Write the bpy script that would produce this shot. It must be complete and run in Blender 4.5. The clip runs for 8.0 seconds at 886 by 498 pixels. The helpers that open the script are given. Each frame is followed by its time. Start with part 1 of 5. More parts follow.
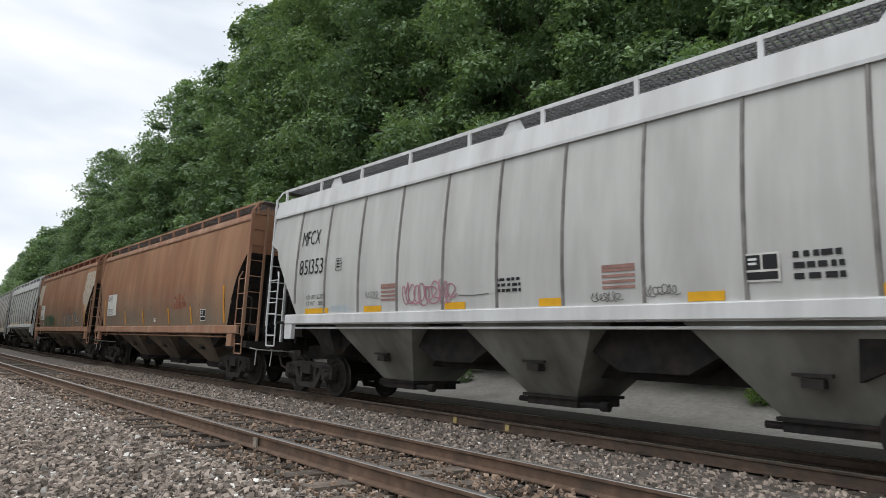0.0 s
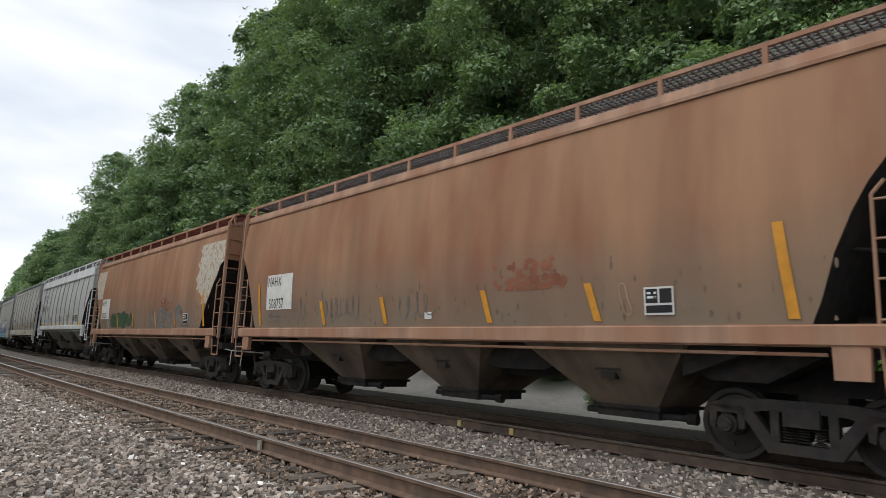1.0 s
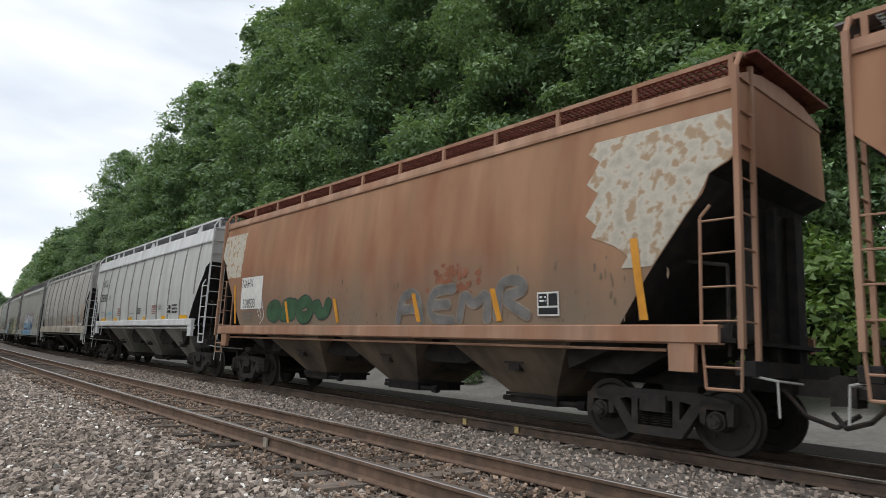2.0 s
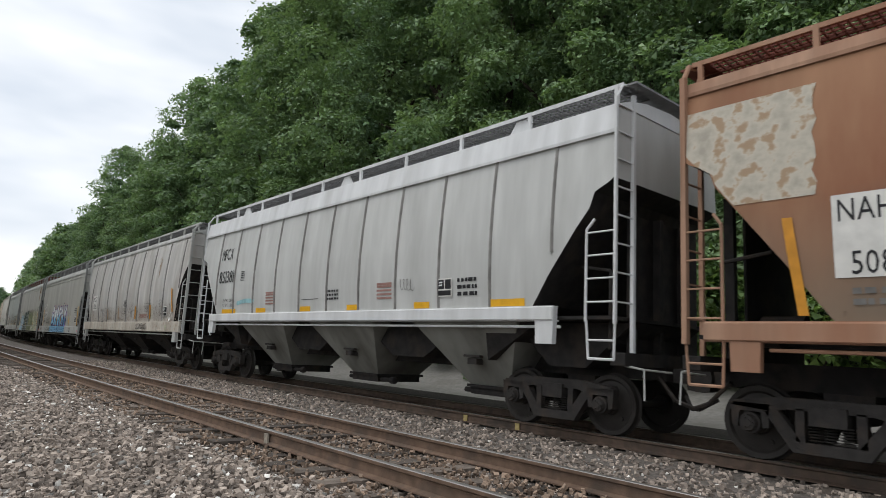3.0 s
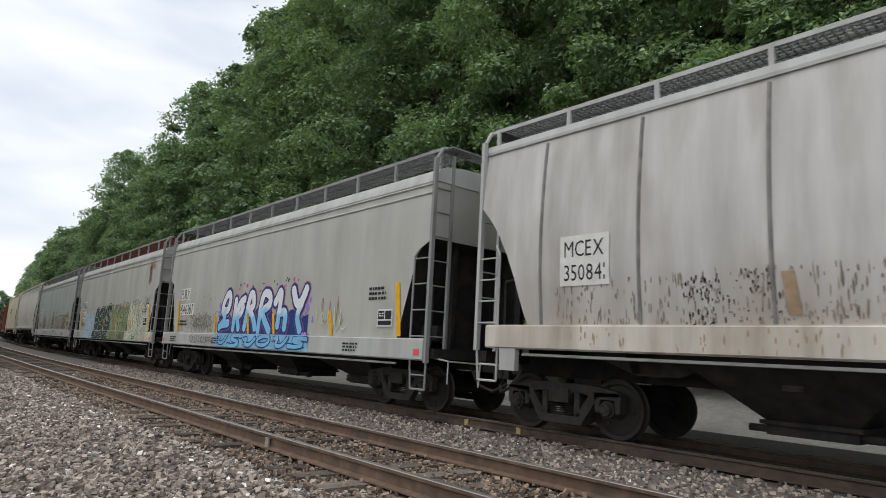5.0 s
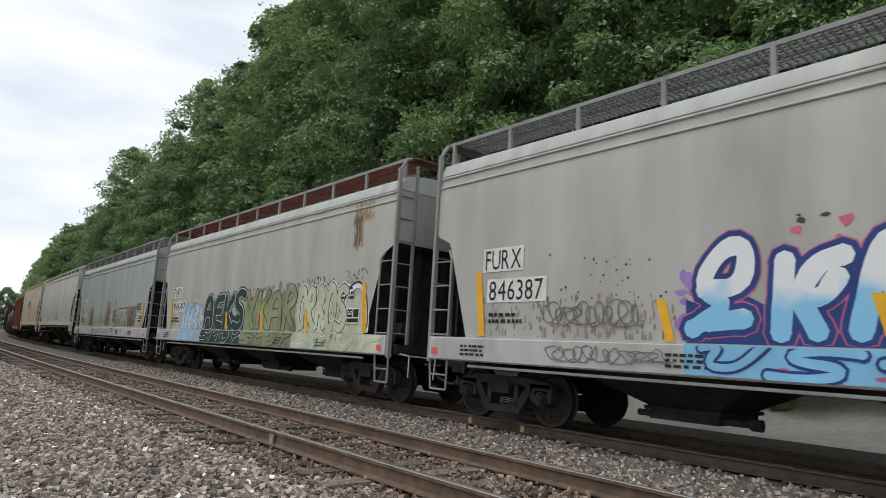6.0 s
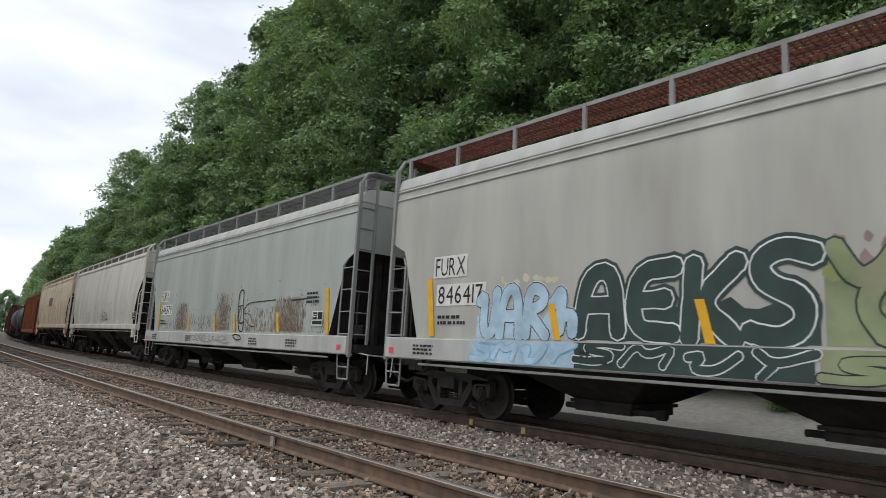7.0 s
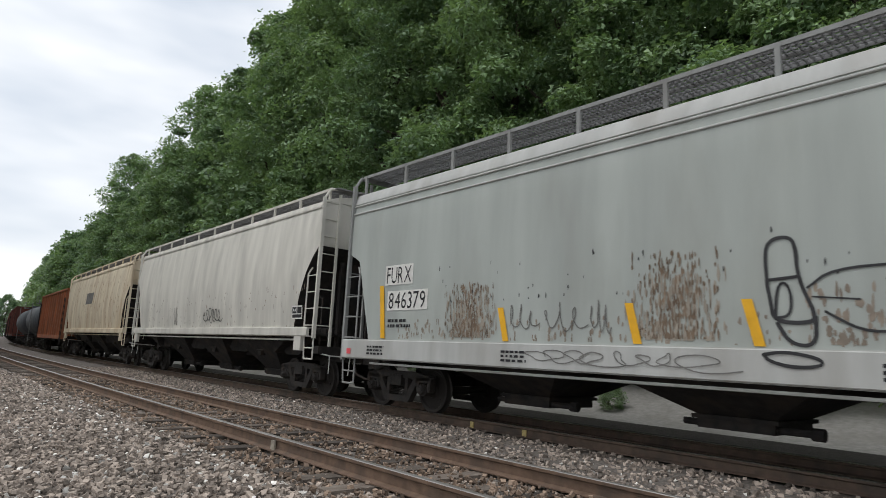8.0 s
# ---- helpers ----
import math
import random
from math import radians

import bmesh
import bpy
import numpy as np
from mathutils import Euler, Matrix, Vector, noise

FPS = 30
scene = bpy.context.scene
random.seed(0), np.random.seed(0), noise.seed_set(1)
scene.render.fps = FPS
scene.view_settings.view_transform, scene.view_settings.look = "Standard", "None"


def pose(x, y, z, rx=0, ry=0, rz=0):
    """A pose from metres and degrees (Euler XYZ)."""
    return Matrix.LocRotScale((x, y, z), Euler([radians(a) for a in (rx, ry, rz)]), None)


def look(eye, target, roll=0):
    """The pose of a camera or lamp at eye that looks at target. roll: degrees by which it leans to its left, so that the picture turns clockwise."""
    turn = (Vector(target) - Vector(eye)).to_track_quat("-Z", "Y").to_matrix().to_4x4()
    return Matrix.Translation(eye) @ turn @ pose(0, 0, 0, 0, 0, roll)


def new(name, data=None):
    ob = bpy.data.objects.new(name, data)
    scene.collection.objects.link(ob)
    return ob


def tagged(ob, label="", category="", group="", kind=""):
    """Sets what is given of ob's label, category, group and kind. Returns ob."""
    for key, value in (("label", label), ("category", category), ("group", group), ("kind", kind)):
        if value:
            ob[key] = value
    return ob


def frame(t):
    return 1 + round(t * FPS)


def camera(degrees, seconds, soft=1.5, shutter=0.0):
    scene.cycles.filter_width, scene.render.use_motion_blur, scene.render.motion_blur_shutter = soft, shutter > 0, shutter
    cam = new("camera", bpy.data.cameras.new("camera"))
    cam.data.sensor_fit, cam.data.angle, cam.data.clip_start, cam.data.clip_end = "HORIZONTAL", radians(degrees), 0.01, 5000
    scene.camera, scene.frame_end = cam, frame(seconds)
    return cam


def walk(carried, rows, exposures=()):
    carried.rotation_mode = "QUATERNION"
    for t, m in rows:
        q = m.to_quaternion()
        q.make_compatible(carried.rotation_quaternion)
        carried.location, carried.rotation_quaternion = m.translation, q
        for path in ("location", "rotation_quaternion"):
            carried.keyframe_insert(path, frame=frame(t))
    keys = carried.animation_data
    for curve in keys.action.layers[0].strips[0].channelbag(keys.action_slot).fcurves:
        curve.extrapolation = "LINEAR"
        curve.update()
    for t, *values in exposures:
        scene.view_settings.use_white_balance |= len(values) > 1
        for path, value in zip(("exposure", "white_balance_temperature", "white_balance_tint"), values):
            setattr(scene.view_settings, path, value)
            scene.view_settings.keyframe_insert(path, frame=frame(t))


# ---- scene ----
# The track runs along x near the camera (train travels towards +x) and bends away from it further back.
BEND_START, BEND_END, BEND = -10.10, -130.0, 0.00086
TRAIN_Y, SPACING, TRAIN_Z = 9.35, 4.855, -0.07
EYE = Vector((0.0, 0.0, 1.071))


def track_at(s, off=0.0, z=0.0):
    """Place on the curve: s along the train's track, off away from the camera's side, z above the rail heads."""
    d = max(min(s - BEND_START, 0.0), BEND_END - BEND_START)
    a = d * BEND
    x = BEND_START + math.sin(a) / BEND if d < 0 else s
    y = (1 - math.cos(a)) / BEND if d < 0 else 0.0
    if s < BEND_END:
        x, y = x + math.cos(a) * (s - BEND_END), y + math.sin(a) * (s - BEND_END)
    return Vector((x - math.sin(a) * off, TRAIN_Y + y + math.cos(a) * off, z)), a


def aim(yaw, tilt, lean):
    """Pose of the hand-held camera: yaw from the track's far direction, upward tilt and lean, in degrees."""
    ph, th, ro = radians(yaw), radians(tilt), radians(lean)
    f0, r0, u0 = Vector((-math.cos(ph), math.sin(ph), 0)), Vector((math.sin(ph), math.cos(ph), 0)), Vector((0, 0, 1))
    f, u = f0 * math.cos(th) + u0 * math.sin(th), u0 * math.cos(th) - f0 * math.sin(th)
    r2, u2 = r0 * math.cos(ro) + u * math.sin(ro), u * math.cos(ro) - r0 * math.sin(ro)
    return Matrix(((r2.x, u2.x, -f.x, EYE.x), (r2.y, u2.y, -f.y, EYE.y), (r2.z, u2.z, -f.z, EYE.z), (0, 0, 0, 1)))


cam = camera(69.98, 8.0, soft=0.85, shutter=0.05)
AIM = [
    (0.0, 41.667, 9.349, 2.537),
    (0.5, 41.453, 9.485, 2.487),
    (1.0, 41.265, 9.609, 2.630),
    (1.5, 40.872, 9.631, 2.771),
    (3.0, 40.659, 9.128, 3.003),
    (3.5, 40.460, 9.274, 3.068),
    (4.0, 40.516, 9.536, 3.071),
    (4.5, 40.679, 9.552, 2.983),
    (6.0, 40.142, 9.261, 3.306),
    (6.5, 40.157, 9.271, 3.305),
    (7.0, 40.088, 9.412, 3.183),
    (7.5, 39.989, 9.529, 3.008),
    (8.0, 40.075, 9.654, 2.922),
]
walk(cam, [(t, aim(a, b, c)) for t, a, b, c in AIM], [(0.0, 0.36), (1.5, 0.40), (3.0, 0.35), (4.0, 0.29), (4.7, 0.34), (6.0, 0.38), (6.5, 0.42), (7.2, 0.38), (8.0, 0.31)])

# ---- light: bright overcast sky ----
world = bpy.data.worlds.new("overcast_sky")
scene.world = world
world.use_nodes = True
wn, wl = world.node_tree.nodes, world.node_tree.links
wn.clear()
SUN_EL, SUN_AZ = radians(52), radians(200)
w_out, w_bg = wn.new("ShaderNodeOutputWorld"), wn.new("ShaderNodeBackground")
w_sky, w_mix, w_noise, w_ramp = wn.new("ShaderNodeTexSky"), wn.new("ShaderNodeMix"), wn.new("ShaderNodeTexNoise"), wn.new("ShaderNodeValToRGB")
w_map, w_tc = wn.new("ShaderNodeMapping"), wn.new("ShaderNodeTexCoord")
w_sky.sky_type, w_sky.sun_disc, w_sky.sun_elevation, w_sky.sun_rotation = "NISHITA", False, SUN_EL, SUN_AZ
w_sky.dust_density, w_sky.air_density = 3.0, 1.0
w_map.inputs["Scale"].default_value = (1.6, 1.6, 5.0)
w_noise.inputs["Scale"].default_value, w_noise.inputs["Detail"].default_value, w_noise.inputs["Roughness"].default_value = 1.3, 4.0, 0.5
w_ramp.color_ramp.elements[0].position, w_ramp.color_ramp.elements[0].color = 0.36, (6.2, 6.75, 7.5, 1)
w_ramp.color_ramp.elements[1].position, w_ramp.color_ramp.elements[1].color = 0.58, (9.25, 9.4, 9.6, 1)
w_mix.data_type = "RGBA"
w_mix.inputs["Factor"].default_value = 0.88
wl.new(w_tc.outputs["Generated"], w_map.inputs["Vector"])
wl.new(w_map.outputs["Vector"], w_noise.inputs["Vector"])
wl.new(w_noise.outputs["Fac"], w_ramp.inputs["Fac"])
wl.new(w_sky.outputs["Color"], w_mix.inputs["A"])
wl.new(w_ramp.outputs["Color"], w_mix.inputs["B"])
wl.new(w_mix.outputs["Result"], w_bg.inputs["Color"])
w_bg.inputs["Strength"].default_value = 0.1
wl.new(w_bg.outputs["Background"], w_out.inputs["Surface"])
sun_data = bpy.data.lights.new("sun", "SUN")
sun_data.energy, sun_data.angle, sun_data.color = 0.8, radians(30), (1.0, 0.98, 0.955)
sun = new("sun", sun_data)
sun.matrix_world = look((0, 0, 60), (6, 26, 0))
scene.view_settings.exposure = 0.28


# ---- materials ----
def material(name, base, rough=0.7, metal=0.0, vary=0.25, scale=6.0, stretch=(1, 1, 1), dark=None, dark_at=(0.5, 0.75), dark_scale=1.5, dark_stretch=(1, 1, 1), bump=0.0, bump_scale=60.0, random_by="", worn=None, spread=(0.35, 1.8)):
    """Principled surface: base colour varied at a fine scale, and a second colour in larger patches."""
    m = bpy.data.materials.new(name)
    m.use_nodes = True
    n, k = m.node_tree.nodes, m.node_tree.links
    p = n["Principled BSDF"]
    p.inputs["Roughness"].default_value, p.inputs["Metallic"].default_value = rough, metal
    p.inputs["Specular IOR Level"].default_value = 0.3
    tc = n.new("ShaderNodeTexCoord")

    def noise_of(sc, st, detail=5.0):
        mp, no = n.new("ShaderNodeMapping"), n.new("ShaderNodeTexNoise")
        mp.inputs["Scale"].default_value = st
        no.inputs["Scale"].default_value, no.inputs["Detail"].default_value = sc, detail
        k.new(tc.outputs["Object"], mp.inputs["Vector"])
        k.new(mp.outputs["Vector"], no.inputs["Vector"])
        return no

    fine = noise_of(scale, stretch)
    ramp = n.new("ShaderNodeValToRGB")
    e = ramp.color_ramp.elements
    e[0].position, e[1].position = 0.3, 0.7
    e[0].color = (*[c * (1 - vary) for c in base], 1)
    e[1].color = (*[min(1, c * (1 + vary * 0.6)) for c in base], 1)
    k.new(fine.outputs["Fac"], ramp.inputs["Fac"])
    colour = ramp.outputs["Color"]
    if dark:
        patch = noise_of(dark_scale, dark_stretch, 6.0)
        mask, mix = n.new("ShaderNodeMapRange"), n.new("ShaderNodeMix")
        mask.inputs["From Min"].default_value, mask.inputs["From Max"].default_value = dark_at
        mix.data_type = "RGBA"
        mix.inputs["B"].default_value = (*dark, 1)
        k.new(patch.outputs["Fac"], mask.inputs["Value"])
        k.new(mask.outputs["Result"], mix.inputs["Factor"])
        k.new(colour, mix.inputs["A"])
        colour = mix.outputs["Result"]
    if worn:
        # paint worn and splashed to another colour over the lower panels, with a ragged edge
        sep, rag, add, mask2, mix2 = n.new("ShaderNodeSeparateXYZ"), noise_of(0.8, (1.2, 1, 0.6), 6.0), n.new("ShaderNodeMath"), n.new("ShaderNodeMapRange"), n.new("ShaderNodeMix")
        k.new(tc.outputs["Object"], sep.inputs["Vector"])
        add.operation = "MULTIPLY_ADD"
        add.inputs[1].default_value = 1.6
        k.new(rag.outputs["Fac"], add.inputs[0])
        k.new(sep.outputs["Z"], add.inputs[2])
        mask2.inputs["From Min"].default_value, mask2.inputs["From Max"].default_value = worn[1]
        mask2.inputs["To Min"].default_value, mask2.inputs["To Max"].default_value = 0.8, 0.0
        mix2.data_type = "RGBA"
        mix2.inputs["B"].default_value = (*worn[0], 1)
        k.new(add.outputs["Value"], mask2.inputs["Value"])
        k.new(mask2.outputs["Result"], mix2.inputs["Factor"])
        k.new(colour, mix2.inputs["A"])
        colour = mix2.outputs["Result"]
    if random_by:
        hsv = n.new("ShaderNodeHueSaturation")
        rng = n.new("ShaderNodeMapRange")
        rng.inputs["To Min"].default_value, rng.inputs["To Max"].default_value = spread
        if random_by == "island":
            src = n.new("ShaderNodeNewGeometry").outputs["Random Per Island"]
        else:
            src = n.new("ShaderNodeObjectInfo").outputs["Random"]
        k.new(src, rng.inputs["Value"])
        k.new(rng.outputs["Result"], hsv.inputs["Value"])
        k.new(colour, hsv.inputs["Color"])
        colour = hsv.outputs["Color"]
    k.new(colour, p.inputs["Base Color"])
    if bump:
        bn, b = noise_of(bump_scale, (1, 1, 1)), n.new("ShaderNodeBump")
        b.inputs["Strength"].default_value, b.inputs["Distance"].default_value = bump, 0.02
        k.new(bn.outputs["Fac"], b.inputs["Height"])
        k.new(b.outputs["Normal"], p.inputs["Normal"])
    return m


def leaf_material(name, base):
    m = material(name, base, rough=0.5, vary=0.35, scale=0.9, dark=(base[0] * 0.55, base[1] * 0.6, base[2] * 0.7), dark_at=(0.45, 0.6), dark_scale=0.35, random_by="island", spread=(0.6, 1.4))
    n, k = m.node_tree.nodes, m.node_tree.links
    p, out = n["Principled BSDF"], n["Material Output"]
    tr, mix = n.new("ShaderNodeBsdfTranslucent"), n.new("ShaderNodeMixShader")
    tr.inputs["Color"].default_value = (base[0] * 1.6, base[1] * 1.7, base[2] * 0.9, 1)
    mix.inputs["Fac"].default_value = 0.24
    k.new(p.outputs["BSDF"], mix.inputs[1])
    k.new(tr.outputs["BSDF"], mix.inputs[2])
    k.new(mix.outputs["Shader"], out.inputs["Surface"])
    return m


RUST, GRIME = (0.16, 0.065, 0.03), (0.10, 0.09, 0.075)


def paint(name, base, second=GRIME, at=(0.52, 0.85), rough=0.62, vary=0.12, scale=2.2, dark_scale=0.9, worn=None):
    return material(name, base, rough=rough, vary=vary, scale=scale, stretch=(1.6, 1, 0.22), dark=second, dark_at=at, dark_scale=dark_scale, dark_stretch=(1.5, 1, 0.45), bump=0.05, bump_scale=3.0, worn=worn)


M = {
    "white_car": paint("white_car_paint", (0.525, 0.53, 0.51), (0.35, 0.35, 0.33), (0.5, 0.95)),
    "white_trim": paint("white_trim_paint", (0.66, 0.67, 0.67), (0.4, 0.4, 0.38), (0.5, 0.95)),
    "brown_car": paint("oxide_brown_paint", (0.33, 0.182, 0.104), (0.245, 0.105, 0.058), (0.44, 0.66), rough=0.75, vary=0.26, scale=0.9, dark_scale=0.55, worn=((0.185, 0.16, 0.12), (2.5, 4.0))),
    "brown_trim": paint("oxide_trim_paint", (0.37, 0.225, 0.15), (0.30, 0.15, 0.09), (0.45, 0.7), rough=0.75, vary=0.3),
    "grey_rib": paint("weathered_grey_paint", (0.53, 0.515, 0.49), (0.30, 0.265, 0.225), (0.48, 0.82), vary=0.2, worn=((0.39, 0.34, 0.28), (2.1, 3.3))),
    "grey_rib_sill": paint("sill_grey_paint", (0.58, 0.54, 0.47), (0.30, 0.24, 0.18), (0.48, 0.8), vary=0.2),
    "grey_green": paint("grey_green_paint", (0.43, 0.425, 0.388), (0.30, 0.285, 0.25), (0.50, 0.85), vary=0.13, scale=1.1, dark_scale=0.7),
    "grey_cool": paint("cool_grey_green_paint", (0.385, 0.412, 0.385), (0.29, 0.30, 0.27), (0.50, 0.88), vary=0.13, scale=1.1, dark_scale=0.7),
    "grey_trim": paint("light_grey_trim", (0.46, 0.465, 0.445), (0.3, 0.28, 0.25), (0.5, 0.9)),
    "cream_car": paint("cream_car_paint", (0.60, 0.58, 0.52), (0.33, 0.32, 0.29), (0.5, 0.9)),
    "tan_car": paint("tan_car_paint", (0.66, 0.58, 0.44), (0.36, 0.22, 0.11), (0.48, 0.85)),
    "orange_car": paint("orange_rust_paint", (0.30, 0.10, 0.045), (0.15, 0.07, 0.04), (0.45, 0.75), rough=0.8, vary=0.3),
    "tank_car": paint("dark_tank_paint", (0.06, 0.065, 0.075), (0.15, 0.16, 0.18), (0.5, 0.8)),
    "red_car": paint("dark_red_paint", (0.13, 0.04, 0.03), (0.06, 0.03, 0.025), (0.45, 0.75), rough=0.8),
    # chute grey: dirt, plus the shade of the downward-facing sides in the colour
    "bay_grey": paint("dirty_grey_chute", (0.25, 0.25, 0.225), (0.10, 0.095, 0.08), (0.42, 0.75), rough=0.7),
    "ladder_grey": paint("weathered_ladder_paint", (0.27, 0.275, 0.265), (0.16, 0.15, 0.14), (0.5, 0.85)),
    # chute brown, likewise darkened for both dirt and shade
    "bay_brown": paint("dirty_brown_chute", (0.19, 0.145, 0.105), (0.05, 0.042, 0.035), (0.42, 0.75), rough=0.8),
    # underframe grime; also the painted-in shade of end slopes and bay gaps
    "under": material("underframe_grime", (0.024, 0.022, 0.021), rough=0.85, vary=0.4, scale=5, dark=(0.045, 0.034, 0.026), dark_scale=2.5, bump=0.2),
    "truck": material("truck_iron", (0.030, 0.027, 0.025), rough=0.75, vary=0.4, scale=9, dark=(0.055, 0.04, 0.03), dark_scale=4, bump=0.3, bump_scale=40),
    "wheel": material("wheel_steel", (0.034, 0.03, 0.027), rough=0.6, vary=0.3, scale=6, metal=0.3),
    "grate": material("galvanised_grating", (0.20, 0.20, 0.20), rough=0.6, vary=0.2, metal=0.4),
    "grate_red": material("oxide_grating", (0.16, 0.055, 0.04), rough=0.8, vary=0.3),
    "rail": material("rail_rust", (0.15, 0.098, 0.068), rough=0.75, vary=0.3, scale=8, dark=(0.08, 0.06, 0.047), dark_scale=3, bump=0.2, bump_scale=50),
    # darker copy of the rusty rail, with the shade beneath the train coloured in
    "rail_dark": material("grimy_rail", (0.10, 0.07, 0.052), rough=0.8, vary=0.3, scale=8, dark=(0.05, 0.04, 0.033), dark_scale=3, bump=0.2, bump_scale=50),
    "rail_top": material("polished_rail", (0.33, 0.31, 0.29), rough=0.38, metal=0.85, vary=0.15, scale=3, stretch=(0.2, 8, 1)),
    "tie": material("creosoted_wood", (0.098, 0.080, 0.066), rough=0.9, vary=0.45, scale=7, stretch=(8, 1, 4), dark=(0.16, 0.138, 0.115), dark_scale=5, bump=0.6, bump_scale=25, random_by="object"),
    "rib_grime": material("grimy_rib", (0.24, 0.23, 0.215), rough=0.7, vary=0.3, scale=4),
    "pale_stone": material("pale_ballast_stone", (0.56, 0.54, 0.50), rough=0.85, vary=0.2, scale=20, random_by="island"),
    "stone": material("ballast_stone", (0.272, 0.228, 0.192), rough=0.9, vary=0.3, scale=14, bump=0.25, bump_scale=60, random_by="island"),
    "crib_stone": material("rusty_ballast_stone", (0.225, 0.165, 0.122), rough=0.9, vary=0.3, scale=14, bump=0.25, bump_scale=60, random_by="island"),
    "yellow": material("yellow_reflector", (0.75, 0.40, 0.02), rough=0.45, vary=0.12),
    "pink": material("red_reflector", (0.75, 0.10, 0.12), rough=0.4, vary=0.1),
    "black": material("black_stencil", (0.02, 0.02, 0.022), rough=0.6, vary=0.2),
    "white": material("white_stencil", (0.68, 0.67, 0.63), rough=0.6, vary=0.12),
    "bark": material("bark", (0.075, 0.06, 0.047), rough=0.95, vary=0.4, scale=5, stretch=(3, 3, 0.5), bump=0.7, bump_scale=18),
    "leaf_a": leaf_material("broad_leaves", (0.205, 0.30, 0.150)),
    "leaf_b": leaf_material("dark_leaves", (0.165, 0.25, 0.13)),
    "leaf_c": leaf_material("fresh_leaves", (0.25, 0.36, 0.12)),
}


# ---- geometry helpers ----
class G:
    """A small mesh buffer."""

    def __init__(self):
        self.v, self.f = [], []

    def add(self, vs, fs):
        o = len(self.v)
        self.v += [tuple(p) for p in vs]
        self.f += [tuple(i + o for i in q) for q in fs]
        return self

    def box(self, x0, x1, y0, y1, z0, z1, c=0.0):
        if c <= 0:
            return self.add([(x, y, z) for x in (x0, x1) for y in (y0, y1) for z in (z0, z1)],
                            [(0, 1, 3, 2), (4, 6, 7, 5), (0, 4, 5, 1), (2, 3, 7, 6), (0, 2, 6, 4), (1, 5, 7, 3)])
        # edges along x are chamfered
        ring = [(y0 + c, z0), (y1 - c, z0), (y1, z0 + c), (y1, z1 - c), (y1 - c, z1), (y0 + c, z1), (y0, z1 - c), (y0, z0 + c)]
        return self.prism([(p[0], p[1]) for p in ring], x0, x1, "x")

    def prism(self, poly, a, b, axis="y"):
        """Extrudes a polygon of (x, z), or of (y, z) for axis x, from a to b."""
        n = len(poly)
        if axis == "y":
            vs = [(p, a, q) for p, q in poly] + [(p, b, q) for p, q in poly]
        elif axis == "x":
            vs = [(a, p, q) for p, q in poly] + [(b, p, q) for p, q in poly]
        else:
            vs = [(p, q, a) for p, q in poly] + [(p, q, b) for p, q in poly]
        fs = [tuple(range(n)), tuple(range(2 * n - 1, n - 1, -1))]
        fs += [(i, i + n, (i + 1) % n + n, (i + 1) % n) for i in range(n)]
        return self.add(vs, fs)

    def tube(self, p, q, r, n=6, r2=None):
        p, q = Vector(p), Vector(q)
        d = (q - p).normalized()
        a = d.orthogonal().normalized()
        b = d.cross(a)
        r2 = r if r2 is None else r2
        ring = [(a * math.cos(6.28319 * i / n) + b * math.sin(6.28319 * i / n)) for i in range(n)]
        vs = [p + c * r for c in ring] + [q + c * r2 for c in ring]
        fs = [(i, (i + 1) % n, (i + 1) % n + n, i + n) for i in range(n)] + [tuple(range(n - 1, -1, -1)), tuple(range(n, 2 * n))]
        return self.add(vs, fs)

    def path(self, pts, r, n=6):
        for p, q in zip(pts, pts[1:]):
            self.tube(p, q, r, n)
        return self

    def lathe(self, prof, n=28, y0=0.0):
        """Turns (radius, y) pairs about the y axis."""
        m = len(prof)
        vs = [(r * math.cos(6.28319 * i / n), y0 + y, r * math.sin(6.28319 * i / n)) for i in range(n) for r, y in prof]
        fs = [(i * m + j, i * m + j + 1, (i + 1) % n * m + j + 1, (i + 1) % n * m + j) for i in range(n) for j in range(m - 1)]
        return self.add(vs, fs)

    def mesh(self, name, mat, smooth=False):
        me = bpy.data.meshes.new(name)
        me.from_pydata(self.v, [], self.f)
        bm = bmesh.new()
        bm.from_mesh(me)
        bmesh.ops.recalc_face_normals(bm, faces=bm.faces)
        bm.to_mesh(me)
        bm.free()
        me.materials.append(mat)
        if smooth:
            me.shade_smooth()
            me.set_sharp_from_angle(angle=radians(35))
        return me


def part(name, g, mat, parent, label="", loc=(0, 0, 0), smooth=False):
    """One mesh object under a thing or a part; g is a buffer or a ready mesh."""
    me = g.mesh(name, mat, smooth) if isinstance(g, G) else g
    ob = new(name, me)
    ob.parent = parent
    ob.location = loc
    if label:
        ob["label"] = label
    return ob


def glyph(ch):
    """Outline of one character of the built-in font: points, faces and width."""
    cu = bpy.data.curves.new("lettering", "FONT")
    cu.body, cu.resolution_u, cu.fill_mode = ch, 2, "FRONT"
    ob = new("lettering", cu)
    bpy.context.view_layer.update()
    me = ob.evaluated_get(bpy.context.evaluated_depsgraph_get()).to_mesh()
    co, fs = [v.co.copy() for v in me.vertices], [tuple(p.vertices) for p in me.polygons]
    bpy.data.objects.remove(ob)
    lo, hi = min(c.x for c in co), max(c.x for c in co)
    return [(c.x - lo, c.y) for c in co], fs, hi - lo


GLYPHS = {ch: glyph(ch) for ch in "0123456789ACDEFHLMNRTUWX"}

